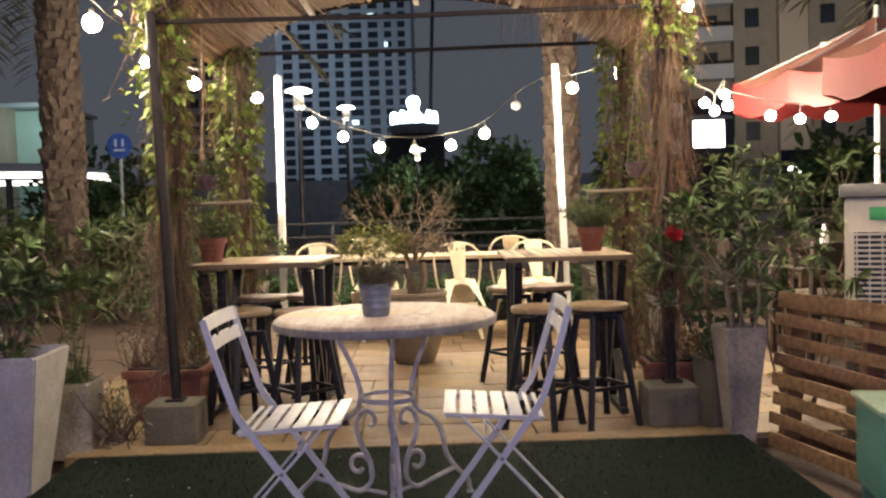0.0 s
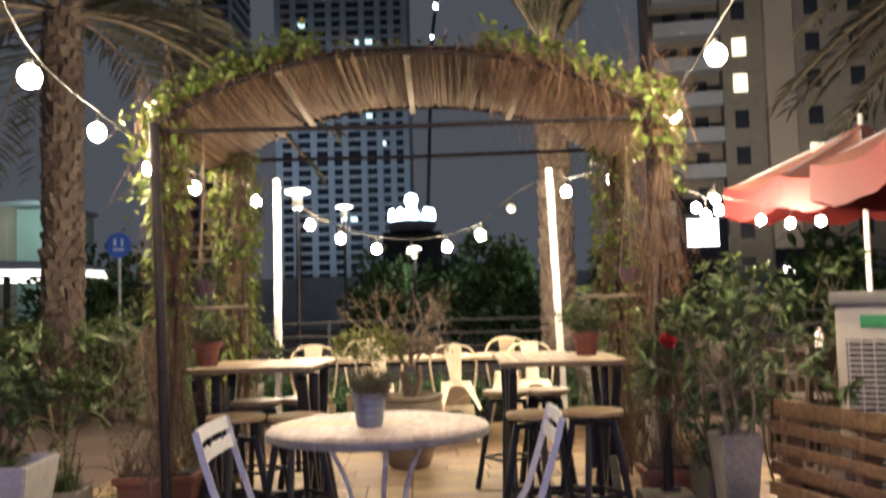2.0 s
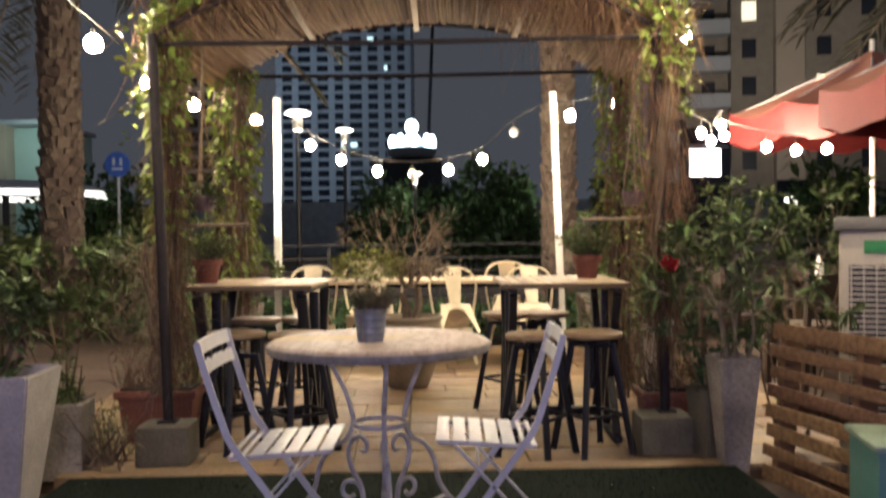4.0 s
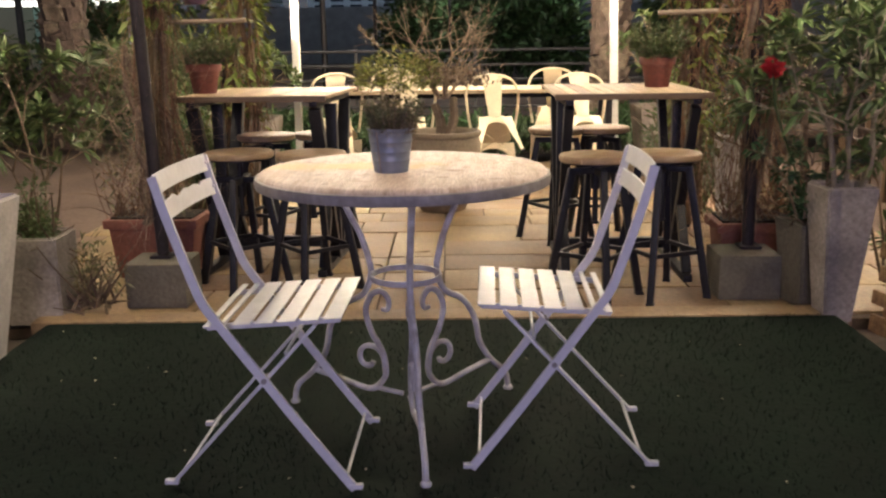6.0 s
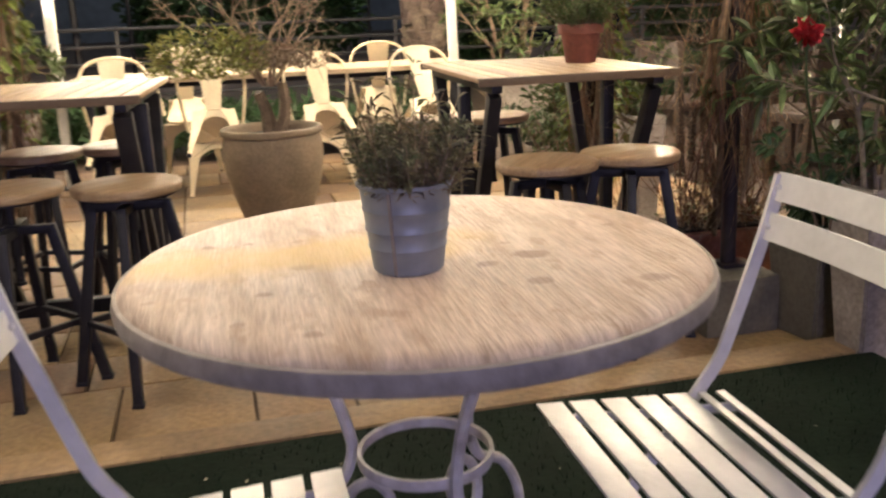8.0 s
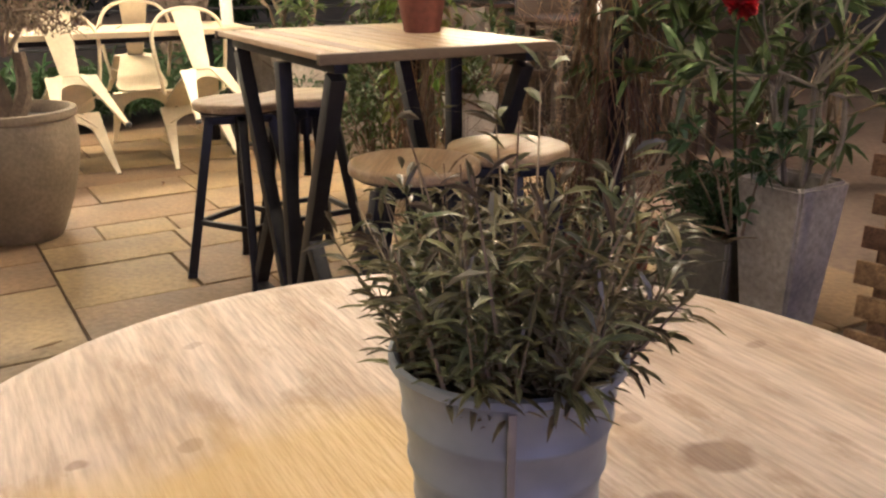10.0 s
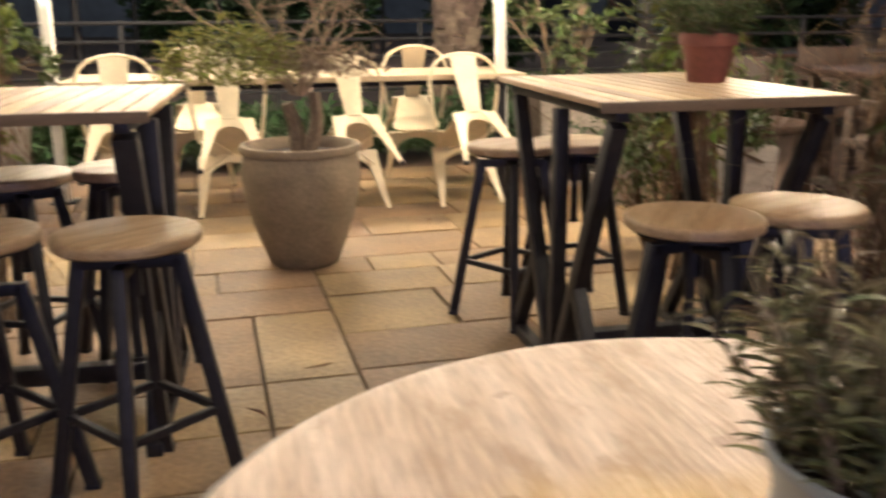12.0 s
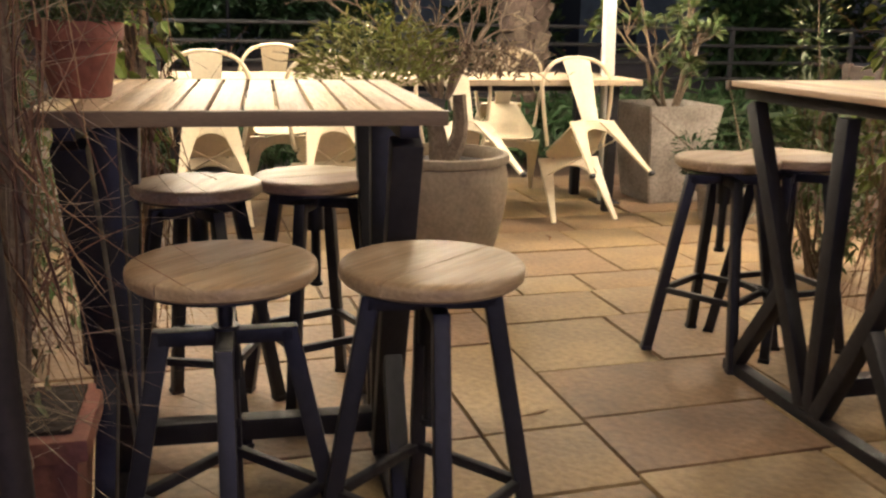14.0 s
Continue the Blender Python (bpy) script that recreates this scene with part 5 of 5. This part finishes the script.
def wood_chair(loc, rz):
    c = thing("wooden_armchair", "dark wooden armchair at the neighbouring table", "chair", loc, rz, "wooden armchairs")
    bm = shape()
    box(bm, (0, 0, 0.43), (0.46, 0.44, 0.05), bevel=0.012)
    part("seat", bm, M_darkwood, c)
    for x in (-0.2, 0.2):
        bm = shape()
        beam(bm, (x, -0.19, 0), (x, -0.24, 0.82), 0.04, 0.04, 0.005)
        part("rear_leg", bm, M_darkwood, c)
        bm = shape()
        beam(bm, (x, 0.19, 0), (x, 0.19, 0.62), 0.04, 0.04, 0.005)
        part("front_leg", bm, M_darkwood, c)
        bm = shape()
        beam(bm, (x, -0.22, 0.62), (x, 0.22, 0.63), 0.045, 0.022, 0.005)
        part("armrest", bm, M_darkwood, c)
    bm = shape()
    box(bm, (0, -0.235, 0.70), (0.40, 0.022, 0.22), bevel=0.006)
    part("backrest", bm, M_darkwood, c)
    return c


wc = wood_chair((2.75, 8.15, 0), 20)
for x, y, a in ((3.3, 8.05, -8), (2.5, 8.95, -80), (3.4, 9.55, 175)):
    copy_thing(wc, pose(x, y, 0, 0, 0, a))
bt_ = thing("bottle", "small clear bottle on the neighbouring table", "bottle", (3.05, 8.7, 0.745))
bm = shape()
lathe(bm, [(0, 0), (0.03, 0), (0.033, 0.01), (0.033, 0.10), (0.014, 0.14), (0.013, 0.17), (0, 0.17)], 20)
part("body", bm, M_whitepaint, bt_)
# ---- beyond the terrace ----
M_tower = mat("tower_concrete", (0.42, 0.45, 0.50), 0.8, scale=0.05, vary=0.15, bump=0, fine=0.4)
M_towerglass = mat("tower_glass", (0.03, 0.035, 0.05), 0.25, scale=0.1, vary=0.3, bump=0, fine=0.6)
M_winlit = glow("lit_window_cool", (0.65, 0.95, 1.0), 1.4)
M_winwarm = glow("lit_window_warm", (1.0, 0.88, 0.62), 1.3)
M_flood = glow("flood_light", (0.62, 0.86, 1.0), 14.0)
M_lantern = glow("street_lantern", (1.0, 0.95, 0.88), 7.0)


def tower(name, label, x0, x1, y, depth, floors, storey, cols, lit, g, base=0.0):
    """A high-rise: dark glass core, a slab edge at each floor, upright piers, some lit rooms."""
    t = thing(name, label, "tower", ((x0 + x1) / 2, y, 0))
    w, h = x1 - x0, floors * storey
    bm = shape()
    box(bm, (0, depth / 2 + 1.0, h / 2), (w - 1.0, depth, h))
    part("core", bm, M_towerglass, t)
    me = None
    for i in range(floors + 1):
        if me is None:
            bm = shape()
            box(bm, (0, depth / 2, 0), (w, depth + 0.4, storey * 0.30))
            me = mesh_of("floor_band", bm, False)
            me.materials.append(M_tower)
        ob = part("floor_band", me, M_tower, t)
        ob.location = (0, 0, base + i * storey)
    me = None
    for x in cols:
        if me is None:
            bm = shape()
            box(bm, (0, 0.1, h / 2), (0.045 * w, 0.9, h))
            me = mesh_of("pier", bm, False)
            me.materials.append(M_tower)
        ob = part("pier", me, M_tower, t)
        ob.location = (x * w, -0.15, 0)
    bm = shape()
    box(bm, (0, 0.9, 0), (w * 0.05, 0.15, storey * 0.5))
    me1 = mesh_of("lit_window", bm, False)
    me2 = me1.copy()
    for k, (fx, fl, warm) in enumerate(lit):
        ob = part("lit_window", me1 if not warm else me2, M_winwarm if warm else M_winlit, t)
        ob.location = (fx * w, 0, base + (fl + 0.5) * storey)
    return t


g = np.random.default_rng(5)
COLS = (-0.48, -0.36, -0.22, -0.09, 0.02, 0.16, 0.28, 0.38, 0.48)
LIT = [(0.13, 28, 0), (0.21, 28, 0), (0.24, 33, 1), (0.33, 35, 1), (0.33, 36, 0), (-0.1, 33, 0), (-0.36, 34, 1), (-0.37, 35, 1), (0.36, 34, 0), (-0.16, 34, 1), (0.0, 9, 0), (0.07, 9, 0), (0.3, 17, 0), (0.2, 20, 0), (-0.3, 30, 0), (0.3, 39, 1), (-0.15, 41, 0)]
tower("tower", "tall grey apartment tower with a few lit windows", -54.5, -13.0, 280, 30, 48, 2.95, COLS, LIT, g)
tower("tower", "distant dark tower behind the palm", -63, -48.5, 200, 20, 27, 3.0, (-0.48, 0.0, 0.48), [(0.2, 17, 1)], g)
spot = bpy.data.lights.new("tower_flood", "SPOT")
spot.energy, spot.color, spot.spot_size, spot.spot_blend, spot.shadow_soft_size = 260000, (0.62, 0.80, 1.0), radians(75), 0.9, 2.0
so = new("tower_flood", spot)
so.matrix_world = look((-9, 196, 22), (-32, 280, 28))

# bright blue-white roof sign of a lower block
rs = thing("beacon_building", "low block with a blue-white floodlit top", "building", (-9.1, 200, 0))
bm = shape()
box(bm, (0, 6, 8.6), (13, 12, 17.2))
part("block", bm, M_towerglass, rs)
bm = shape()
lathe(bm, [(4.6, 17.2), (5.3, 18.0), (5.4, 19.2), (5.0, 19.4), (0, 19.4)], 24)
part("rim", bm, M_tower, rs)
for i in range(9):
    a = 2 * math.pi * i / 9
    bm = shape()
    lathe(bm, [(0, 19.4), (0.75, 19.6), (0.85, 20.8), (0.5, 21.9), (0, 22.2)], 12, (4.5 * math.cos(a), 4.5 * math.sin(a), 0))
    part("lamp", bm, M_flood, rs)
bm = shape()
lathe(bm, [(0, 22.5), (1.1, 23.0), (1.5, 24.2), (1.1, 25.2), (0, 25.7)], 16)
part("lamp", bm, M_flood, rs)
bm = shape()
lathe(bm, [(3.0, 19.4), (2.0, 21.5), (0.8, 22.6), (0, 22.7)], 16)
part("dome", bm, M_tower, rs)

# lights on a far crane mast
mast = thing("crane_mast", "far mast with a row of small white lights", "mast", (-2.2, 250, 0))
bm = shape()
tube(bm, [(-6, 0, 0), (-2.3, 0, 75), (2.4, 0, 108)], 0.5, 6)
part("mast", bm, M_black, mast)
for q, r in ((0, 0.55), (0.28, 0.85), (0.42, 0.8), (0.75, 0.85), (1.0, 0.7)):
    bm = shape()
    bmesh.ops.create_uvsphere(bm, u_segments=10, v_segments=6, radius=r, matrix=pose(-2.3 + 4.7 * q, -0.8, 75.5 + 31 * q))
    part("lamp", bm, M_flood, mast)

# apartment block with balconies
# unseen warm spot, added to brighten the facade in place of glare
fl2 = bpy.data.lights.new("block_flood", "SPOT")
fl2.energy, fl2.color, fl2.spot_size, fl2.spot_blend, fl2.shadow_soft_size = 13000, (1.0, 0.86, 0.70), radians(80), 0.9, 1.0
new("block_flood", fl2).matrix_world = look((17, 48, 3.5), (25, 77, 22))
M_apt = mat("apartment_plaster", (0.29, 0.26, 0.225), 0.85, scale=0.15, vary=0.2, bump=0, fine=1.5)
apt = thing("apartment_block", "tall brown apartment block with stacked balconies", "building", (24, 76, 0), -9)
bm = shape()
box(bm, (7.5, 9, 27), (17, 18, 54))
part("wall", bm, M_apt, apt)
bm = shape()
box(bm, (-3.5, 10, 27), (6.5, 16, 54))
part("wing", bm, M_apt, apt)
bm = shape()
box(bm, (3.4, -0.6, 27), (2.2, 1.2, 54))
part("pier", bm, mat("pier_plaster", (0.44, 0.38, 0.32), 0.85, scale=0.2, vary=0.15, bump=0), apt)
bm = shape()
box(bm, (0, 0, 0), (5.6, 1.9, 0.28))
box(bm, (0, -0.9, 0.6), (5.6, 0.12, 0.9))
box(bm, (-2.74, 0, 0.6), (0.12, 1.9, 0.9))
bal = mesh_of("balcony", bm, False)
bal.materials.append(M_tower)
bm = shape()
box(bm, (0, 0, 0), (1.1, 0.12, 1.5))
win = mesh_of("window", bm, False)
win.materials.append(M_towerglass)
winl = win.copy()
winl.materials.clear()
winl.materials.append(M_winwarm)
for i in range(17):
    z = 2 + i * 3.05
    ob = part("balcony", bal, M_tower, apt)
    ob.location = (-3.7, 1.2, z)
    for x in (-5.0, -2.6):
        ob = part("window", win, M_towerglass, apt)
        ob.location = (x, 1.95, z + 1.5)
    for k, x in enumerate((0.4, 6.2, 9.6, 13.0)):
        lit = (i, k) in ((5, 0), (6, 0), (8, 2), (3, 1), (11, 2), (13, 0))
        ob = part("window", winl if lit else win, M_towerglass, apt)
        ob.location = (x, -0.05, z + 1.5)

# low house and a round lit canopy
hs = thing("low_house", "low cream house with a cool-lit side wall", "house", (-15.0, 31.5, 0))
bm = shape()
box(bm, (0, 0, 2.3), (2.6, 4, 4.6))
part("wall", bm, mat("house_plaster", (0.5, 0.42, 0.34), 0.85, scale=0.8, vary=0.2), hs)
bm = shape()
box(bm, (1.85, 0.3, 2.3), (1.1, 3.4, 4.5))
# the aqua light on this side is put into the plaster colour
part("side_wall", bm, mat("aqua_lit_plaster", (0.50, 0.66, 0.62), 0.8, scale=0.8, vary=0.15), hs)
bm = shape()
box(bm, (0.55, 0, 4.66), (3.9, 4.3, 0.12))
part("roof", bm, M_tower, hs)
bm = shape()
box(bm, (0.2, -2.02, 3.9), (0.4, 0.06, 0.5))
part("window", bm, M_towerglass, hs)
sl = bpy.data.lights.new("house_lamp", "POINT")
sl.energy, sl.color, sl.shadow_soft_size = 60, (0.72, 1.0, 0.92), 0.1
slo = new("house_lamp", sl)
slo.location = (-12.6, 28.3, 3.9)
cn = thing("round_canopy", "flat round canopy with a glowing white rim", "canopy", (-10.2, 22.5, 0))
bm = shape()
lathe(bm, [(0, 2.42), (1.6, 2.36), (2.3, 2.2), (2.35, 2.14), (0, 2.14)], 40)
part("roof", bm, M_tower, cn)
# emissive ring stands for the light falling on the canopy's underside
bm = shape()
lathe(bm, [(2.1, 2.10), (2.36, 2.13), (2.36, 2.0), (2.1, 2.02), (2.1, 2.10)], 40)
part("light_rim", bm, glow("canopy_underglow", (1.0, 0.96, 0.88), 2.2), cn)
bm = shape()
tube(bm, [(0, 0, 0), (0, 0, 2.2)], 0.08, 10)
part("post", bm, M_black, cn)

# shop lights far to the side
for x, y, z, w, h in ((7.25, 27, 2.95, 0.9, 0.75), (12.3, 34, 2.05, 0.6, 0.3), (9.6, 34, 2.5, 0.35, 0.4)):
    t = thing("lit_shop_window", "bright far shop window", "window", (x, y, 0), 0, "far shop windows")
    bm = shape()
    box(bm, (0, 0.06, z / 2 + 0.3), (w + 0.5, 0.1, z + 0.6 + h))
    part("wall", bm, M_towerglass, t)
    for dx, k in ((-0.27, 0.44), (0.24, 0.46)):
        bm = shape()
        box(bm, (dx * w, 0, z), (k * w, 0.04, h), bevel=0.01)
        part("pane", bm, M_lantern, t)
    bm = shape()
    box(bm, (0, -0.25, z + h / 2 + 0.06), (w * 1.15, 0.5, 0.05), Matrix.Rotation(radians(12), 3, "X"))
    part("awning", bm, M_tower, t)


# ---- street: lamps, sign, fence ----
def street_lamp(loc, h, label):
    t = thing("street_lamp", label, "street lamp", loc, 0, "street lamps")
    bm = shape()
    tube(bm, [(0, 0, 0), (0, 0, h)], [0.045, 0.03], 10)
    part("pole", bm, M_black, t)
    bm = shape()
    lathe(bm, [(0, h + 0.05), (0.12, h + 0.04), (0.185, h + 0.01), (0.18, h - 0.01), (0, h)], 24)
    part("shade", bm, M_lantern, t)
    bm = shape()
    lathe(bm, [(0.05, h - 0.02), (0.075, h - 0.08), (0.075, h - 0.22), (0.05, h - 0.25), (0, h - 0.25)], 16)
    lp = bpy.data.lights.new("street_lamp_light", "POINT")
    lp.energy, lp.color, lp.shadow_soft_size = 70, (1.0, 0.93, 0.82), 0.1
    new("street_lamp_light", lp).location = (loc[0], loc[1], h - 0.4)
    part("lantern", bm, mat("lantern_glass", (0.7, 0.66, 0.58), 0.3, scale=8, vary=0.1), t)


street_lamp((-1.95, 14.3, 0), 2.80, "street lamp with a glowing disc shade")
street_lamp((-2.05, 20.5, 0), 3.25, "street lamp further along the road")
street_lamp((2.6, 24, 0), 2.75, "small street lamp by the dark trees")
street_lamp((-0.75, 24, 0), 2.55, "small street lamp by the dark trees")
sg = thing("road_sign", "round blue road sign on a thin pole", "sign", (-4.38, 14, 0))
bm = shape()
tube(bm, [(0, 0.02, 0), (0, 0.02, 2.2)], 0.022, 8)
part("pole", bm, M_zinc, sg)
bm = shape()
tube(bm, [(0, -0.012, 2.1), (0, 0.0, 2.1)], 0.175, 32)
disc = part("disc", bm, mat("sign_blue", (0.03, 0.09, 0.42), 0.4, scale=10, vary=0.1, bump=0), sg)
for dx, dz, w, h in ((-0.05, 0.04, 0.035, 0.10), (0.05, 0.04, 0.035, 0.10), (0, -0.06, 0.15, 0.03)):
    bm = shape()
    box(bm, (dx, -0.016, 2.1 + dz), (w, 0.004, h))
    part("mark", bm, mat("sign_white", (0.35, 0.42, 0.62), 0.4, scale=10, vary=0.05, bump=0), disc)
fence = thing("rail_fence", "dark metal rail fence along the street", "fence", (0, 14, 0))
for z in (0.25, 0.42, 0.59, 0.77, 0.95):
    bm = shape()
    tube(bm, [(-9, 0, z), (9, 0, z)], 0.018, 8)
    part("rail", bm, mat("fence_grey", (0.07, 0.07, 0.075), 0.6, metal=0.2, scale=8, vary=0.2) if z == 0.25 else bpy.data.materials["fence_grey"], fence)
for i in range(13):
    bm = shape()
    beam(bm, (-9 + 1.5 * i, 0.03, 0), (-9 + 1.5 * i, 0.03, 0.98), 0.04, 0.05, 0.004)
    part("post", bm, bpy.data.materials["fence_grey"], fence)


# ---- palms and hedges ----
def palm(name, label, loc, h, r, n_frond, L, g, a0=0, a1=2 * math.pi, lift=(0.2, 1.1), droop=0.6, leaf_len=0.42, rows=26):
    t = thing(name, label, "palm tree", loc)
    bm = shape()
    m = int(h / 0.11)
    for i in range(m):
        z = i * h / m
        rr = r * (1.05 - 0.12 * z / h)
        k = 9
        for j in range(k):
            a = 2 * math.pi * (j + (i % 2) * 0.5) / k
            box(bm, (rr * math.cos(a) * 0.93, rr * math.sin(a) * 0.93, z + 0.06 + g.normal(0, 0.02)), (rr * g.uniform(0.2, 0.45), rr * g.uniform(0.4, 0.7), g.uniform(0.10, 0.18)), (Matrix.Rotation(a + g.normal(0, 0.2), 3, "Z") @ Matrix.Rotation(radians(14 + g.normal(0, 9)), 3, "Y") @ Matrix.Rotation(g.normal(0, 0.25), 3, "X")))
    tube(bm, [(0, 0, 0), (0, 0, h * 0.5), (0, 0, h)], [r * 0.98, r * 0.92, r * 0.88], 12)
    part("trunk", bm, M_palmbark, t, smooth=False)
    LP, LD, LL = [], [], []
    bm = shape()
    for i in range(n_frond):
        a = g.uniform(a0, a1)
        up = g.uniform(*lift)
        d = np.array([math.cos(a), math.sin(a), up])
        d /= np.linalg.norm(d)
        Lf = L * g.uniform(0.75, 1.1)
        pts = []
        for s in range(rows + 1):
            q = s / rows
            p = np.array([0, 0, h]) + d * Lf * q + np.array([0, 0, -1]) * droop * Lf * q * q * (1.2 - min(up, 1.1) * 0.5)
            pts.append(p)
        tube(bm, [tuple(p) for p in pts[::3]], [0.028 * (1 - 0.85 * k / (len(pts[::3]))) for k in range(len(pts[::3]))], 5)
        side = np.cross(d, [0, 0, 1.0])
        side /= np.linalg.norm(side) + 1e-9
        for s in range(4, rows + 1):
            tg = pts[s] - pts[s - 1]
            tg /= np.linalg.norm(tg)
            for sg_ in (-1, 1):
                for e in range(2):
                    LP.append(pts[s - 1] + (pts[s] - pts[s - 1]) * (e * 0.5))
                    LD.append(side * sg_ * 0.75 + tg * 0.75 + np.array([0, 0, 0.18]) + g.normal(0, 0.07, 3))
                    LL.append(leaf_len * (0.5 + 0.8 * math.sin(math.pi * min(0.95, s / rows * 0.8 + 0.15))) * g.uniform(0.85, 1.1))
    crown = part("crown", leaves("crown", LP, LD, LL, 0.035, 0.12), M_palmleaf, t)
    part("frond_stem", bm, M_twig, crown)
    return t


g = np.random.default_rng(31)
palm("date_palm", "date palm with a shaggy trunk and long drooping fronds", (-4.28, 12, 0), 4.7, 0.205, 30, 3.4, g, lift=(-0.05, 1.0), droop=0.55, leaf_len=0.55)
palm("date_palm", "slim date palm behind the white post with upright fronds", (1.42, 11.95, 0), 4.0, 0.17, 20, 2.0, g, lift=(1.6, 5.0), droop=0.12, leaf_len=0.32)
palm("date_palm", "date palm with fronds hanging over the parasols", (6.6, 10.5, 0), 4.6, 0.22, 26, 3.2, g, lift=(-0.1, 0.8), droop=0.6, leaf_len=0.5)

for x, y, s, n in ((-2.9, 12.1, (0.8, 0.5, 0.78), 2800), (-4.2, 12.3, (0.95, 0.6, 0.8), 3000), (-5.6, 12.5, (1.0, 0.6, 0.85), 2800)):
    cloud("hedge_bush", "leafy green hedge bush beside the path", (x, y, 0.0), s, n, M_leaf, g, (0.13, 0.038), "bush", lumps=14)
branchy("oleander", "tall oleander shrub by the path", (-3.5, 11.6, 0.0), 1.15, 0.45, g, M_leaf, 7, 2, 13, (0.13, 0.032), 0.016)
branchy("oleander", "pale-stemmed leafy shrub by the planter", (-4.9, 11.4, 0.0), 1.2, 0.4, g, M_leaf, 6, 2, 13, (0.13, 0.032), 0.016)
for x, y, s, n in ((-1.9, 11.6, (1.0, 0.5, 0.40), 2600), (0.1, 11.3, (1.1, 0.5, 0.36), 2800), (2.3, 11.8, (1.0, 0.5, 0.45), 2600), (4.4, 12.2, (1.1, 0.6, 0.5), 2200), (-4.6, 12.6, (1.2, 0.5, 0.5), 2200)):
    t = thing("low_hedge", "low dark hedge of strappy leaves behind the long table", "hedge", (x, y, 0))
    p = np.stack([g.normal(0, s[0] * 0.55, n), g.normal(0, s[1] * 0.5, n), g.uniform(0, s[2] * 0.4, n)], 1)
    d = np.stack([g.normal(0, 0.7, n), g.normal(0, 0.7, n), g.uniform(0.5, 1.2, n)], 1)
    part("foliage", leaves("foliage", p, d, s[2] * g.uniform(0.6, 1.4, n), 0.03, 0.35), M_leafdark, t)
for x, y, s, n in ((-1.6, 25, (1.3, 1.0, 1.5), 2600), (1.4, 25, (1.5, 1.1, 2.0), 3200), (-5.2, 16.5, (0.62, 0.6, 1.25), 1800), (6.4, 16.5, (0.95, 0.8, 1.3), 2200), (4.3, 22, (1.4, 1, 1.6), 2400), (-8.5, 24, (2.0, 1.2, 1.9), 2600), (0.2, 29, (1.6, 1, 1.9), 2400), (9.5, 20, (1.6, 1, 1.4), 2000)):
    cloud("street_tree", "dark rounded clipped tree beyond the fence", (x, y, 0.0), s, n, M_leafdark, g, (0.30, 0.13), "tree", lumps=22, stems=12)
bm = shape()
box(bm, (0, 46, 1.3), (90, 0.5, 2.6), bevel=0.02)
# pale blue-grey base colour carries the night haze before the wall
tagged(part("wall_north", bm, mat("hazed_street_wall", (0.40, 0.45, 0.52), 0.85, scale=0.4, vary=0.3, bump=0, fine=3)), "long dark street wall in the distance", "wall", kind="structure")

# ---- litter on the floor ----
for x, y, a in ((-0.16, 7.05, 0.3), (0.55, 8.9, 1.4), (-0.35, 6.75, 2.2)):
    t = thing("dry_leaf", "small curled dry leaf lying on the slabs", "leaf", (x, y, 0.007))
    bm = shape()
    tube(bm, smooth_path([(0.045 * math.cos(a), 0.045 * math.sin(a), 0.004), (0.012, -0.006, 0.007), (-0.045 * math.cos(a), -0.045 * math.sin(a), 0.004)], 4), [0.0015, 0.002, 0.003, 0.004, 0.005, 0.004, 0.003, 0.002, 0.0015], 5)
    part("blade", bm, M_vine, t)
gl = np.random.default_rng(77)
n = 46
pos = np.stack([gl.uniform(-1.4, 1.4, n), gl.uniform(3.2, 5.7, n), np.full(n, 0.062)], 1)
part("fallen_petals", leaves("fallen_petals", pos, np.stack([gl.normal(0, 1, n), gl.normal(0, 1, n), gl.normal(0, 0.1, n)], 1), gl.uniform(0.006, 0.014, n), 0.006, 0.0), M_cream, turf, kind="stuff")

# ---- stone slabs of the terrace, last ----
def slab_rect(x0, x1, y0, y1, g):
    bm = shape()
    gap = 0.005
    box(bm, (0, 0, -0.02), (x1 - x0 - 2 * gap, y1 - y0 - 2 * gap, 0.04), bevel=0.004)
    ob = part("slab", bm, M_slab, terrace)
    ob.location = ((x0 + x1) / 2, (y0 + y1) / 2, 0.002 + g.normal(0, 0.0012))


g = np.random.default_rng(8)
rows_r = [5.9, 6.3, 6.66, 6.96, 7.29, 7.72, 8.02, 8.25, 8.62, 8.98, 9.3, 9.7, 10.1, 10.5]
cuts_r = {4: [0.38], 3: [0.62], 5: [0.47], 6: [0.2, 0.50], 7: [0.74], 2: [0.5], 8: [0.3, 0.75], 1: [0.45], 0: [0.55]}
for i, (y0, y1) in enumerate(zip(rows_r, rows_r[1:])):
    xs_ = [-0.045] + cuts_r.get(i, [0.25 + 0.1 * (i % 3)])
    while xs_[-1] < 1.75:
        xs_.append(xs_[-1] + g.choice([0.38, 0.48, 0.6]))
    xs_.append(2.38)
    for a, b in zip(xs_, xs_[1:]):
        slab_rect(a, b, y0, y1, g)
rows_l = [5.9, 6.34, 6.62, 6.93, 7.55, 7.86, 8.15, 8.55, 8.85, 9.25, 9.6, 10.05, 10.5]
for i, (y0, y1) in enumerate(zip(rows_l, rows_l[1:])):
    xs_ = [-0.045, -0.33 if 1 <= i <= 3 else -0.045 - g.choice([0.28, 0.4, 0.5])]
    while xs_[-1] > -1.6:
        xs_.append(xs_[-1] - g.choice([0.38, 0.48, 0.6]))
    xs_.append(-2.18)
    for a, b in zip(xs_, xs_[1:]):
        slab_rect(b, a, y0, y1, g)
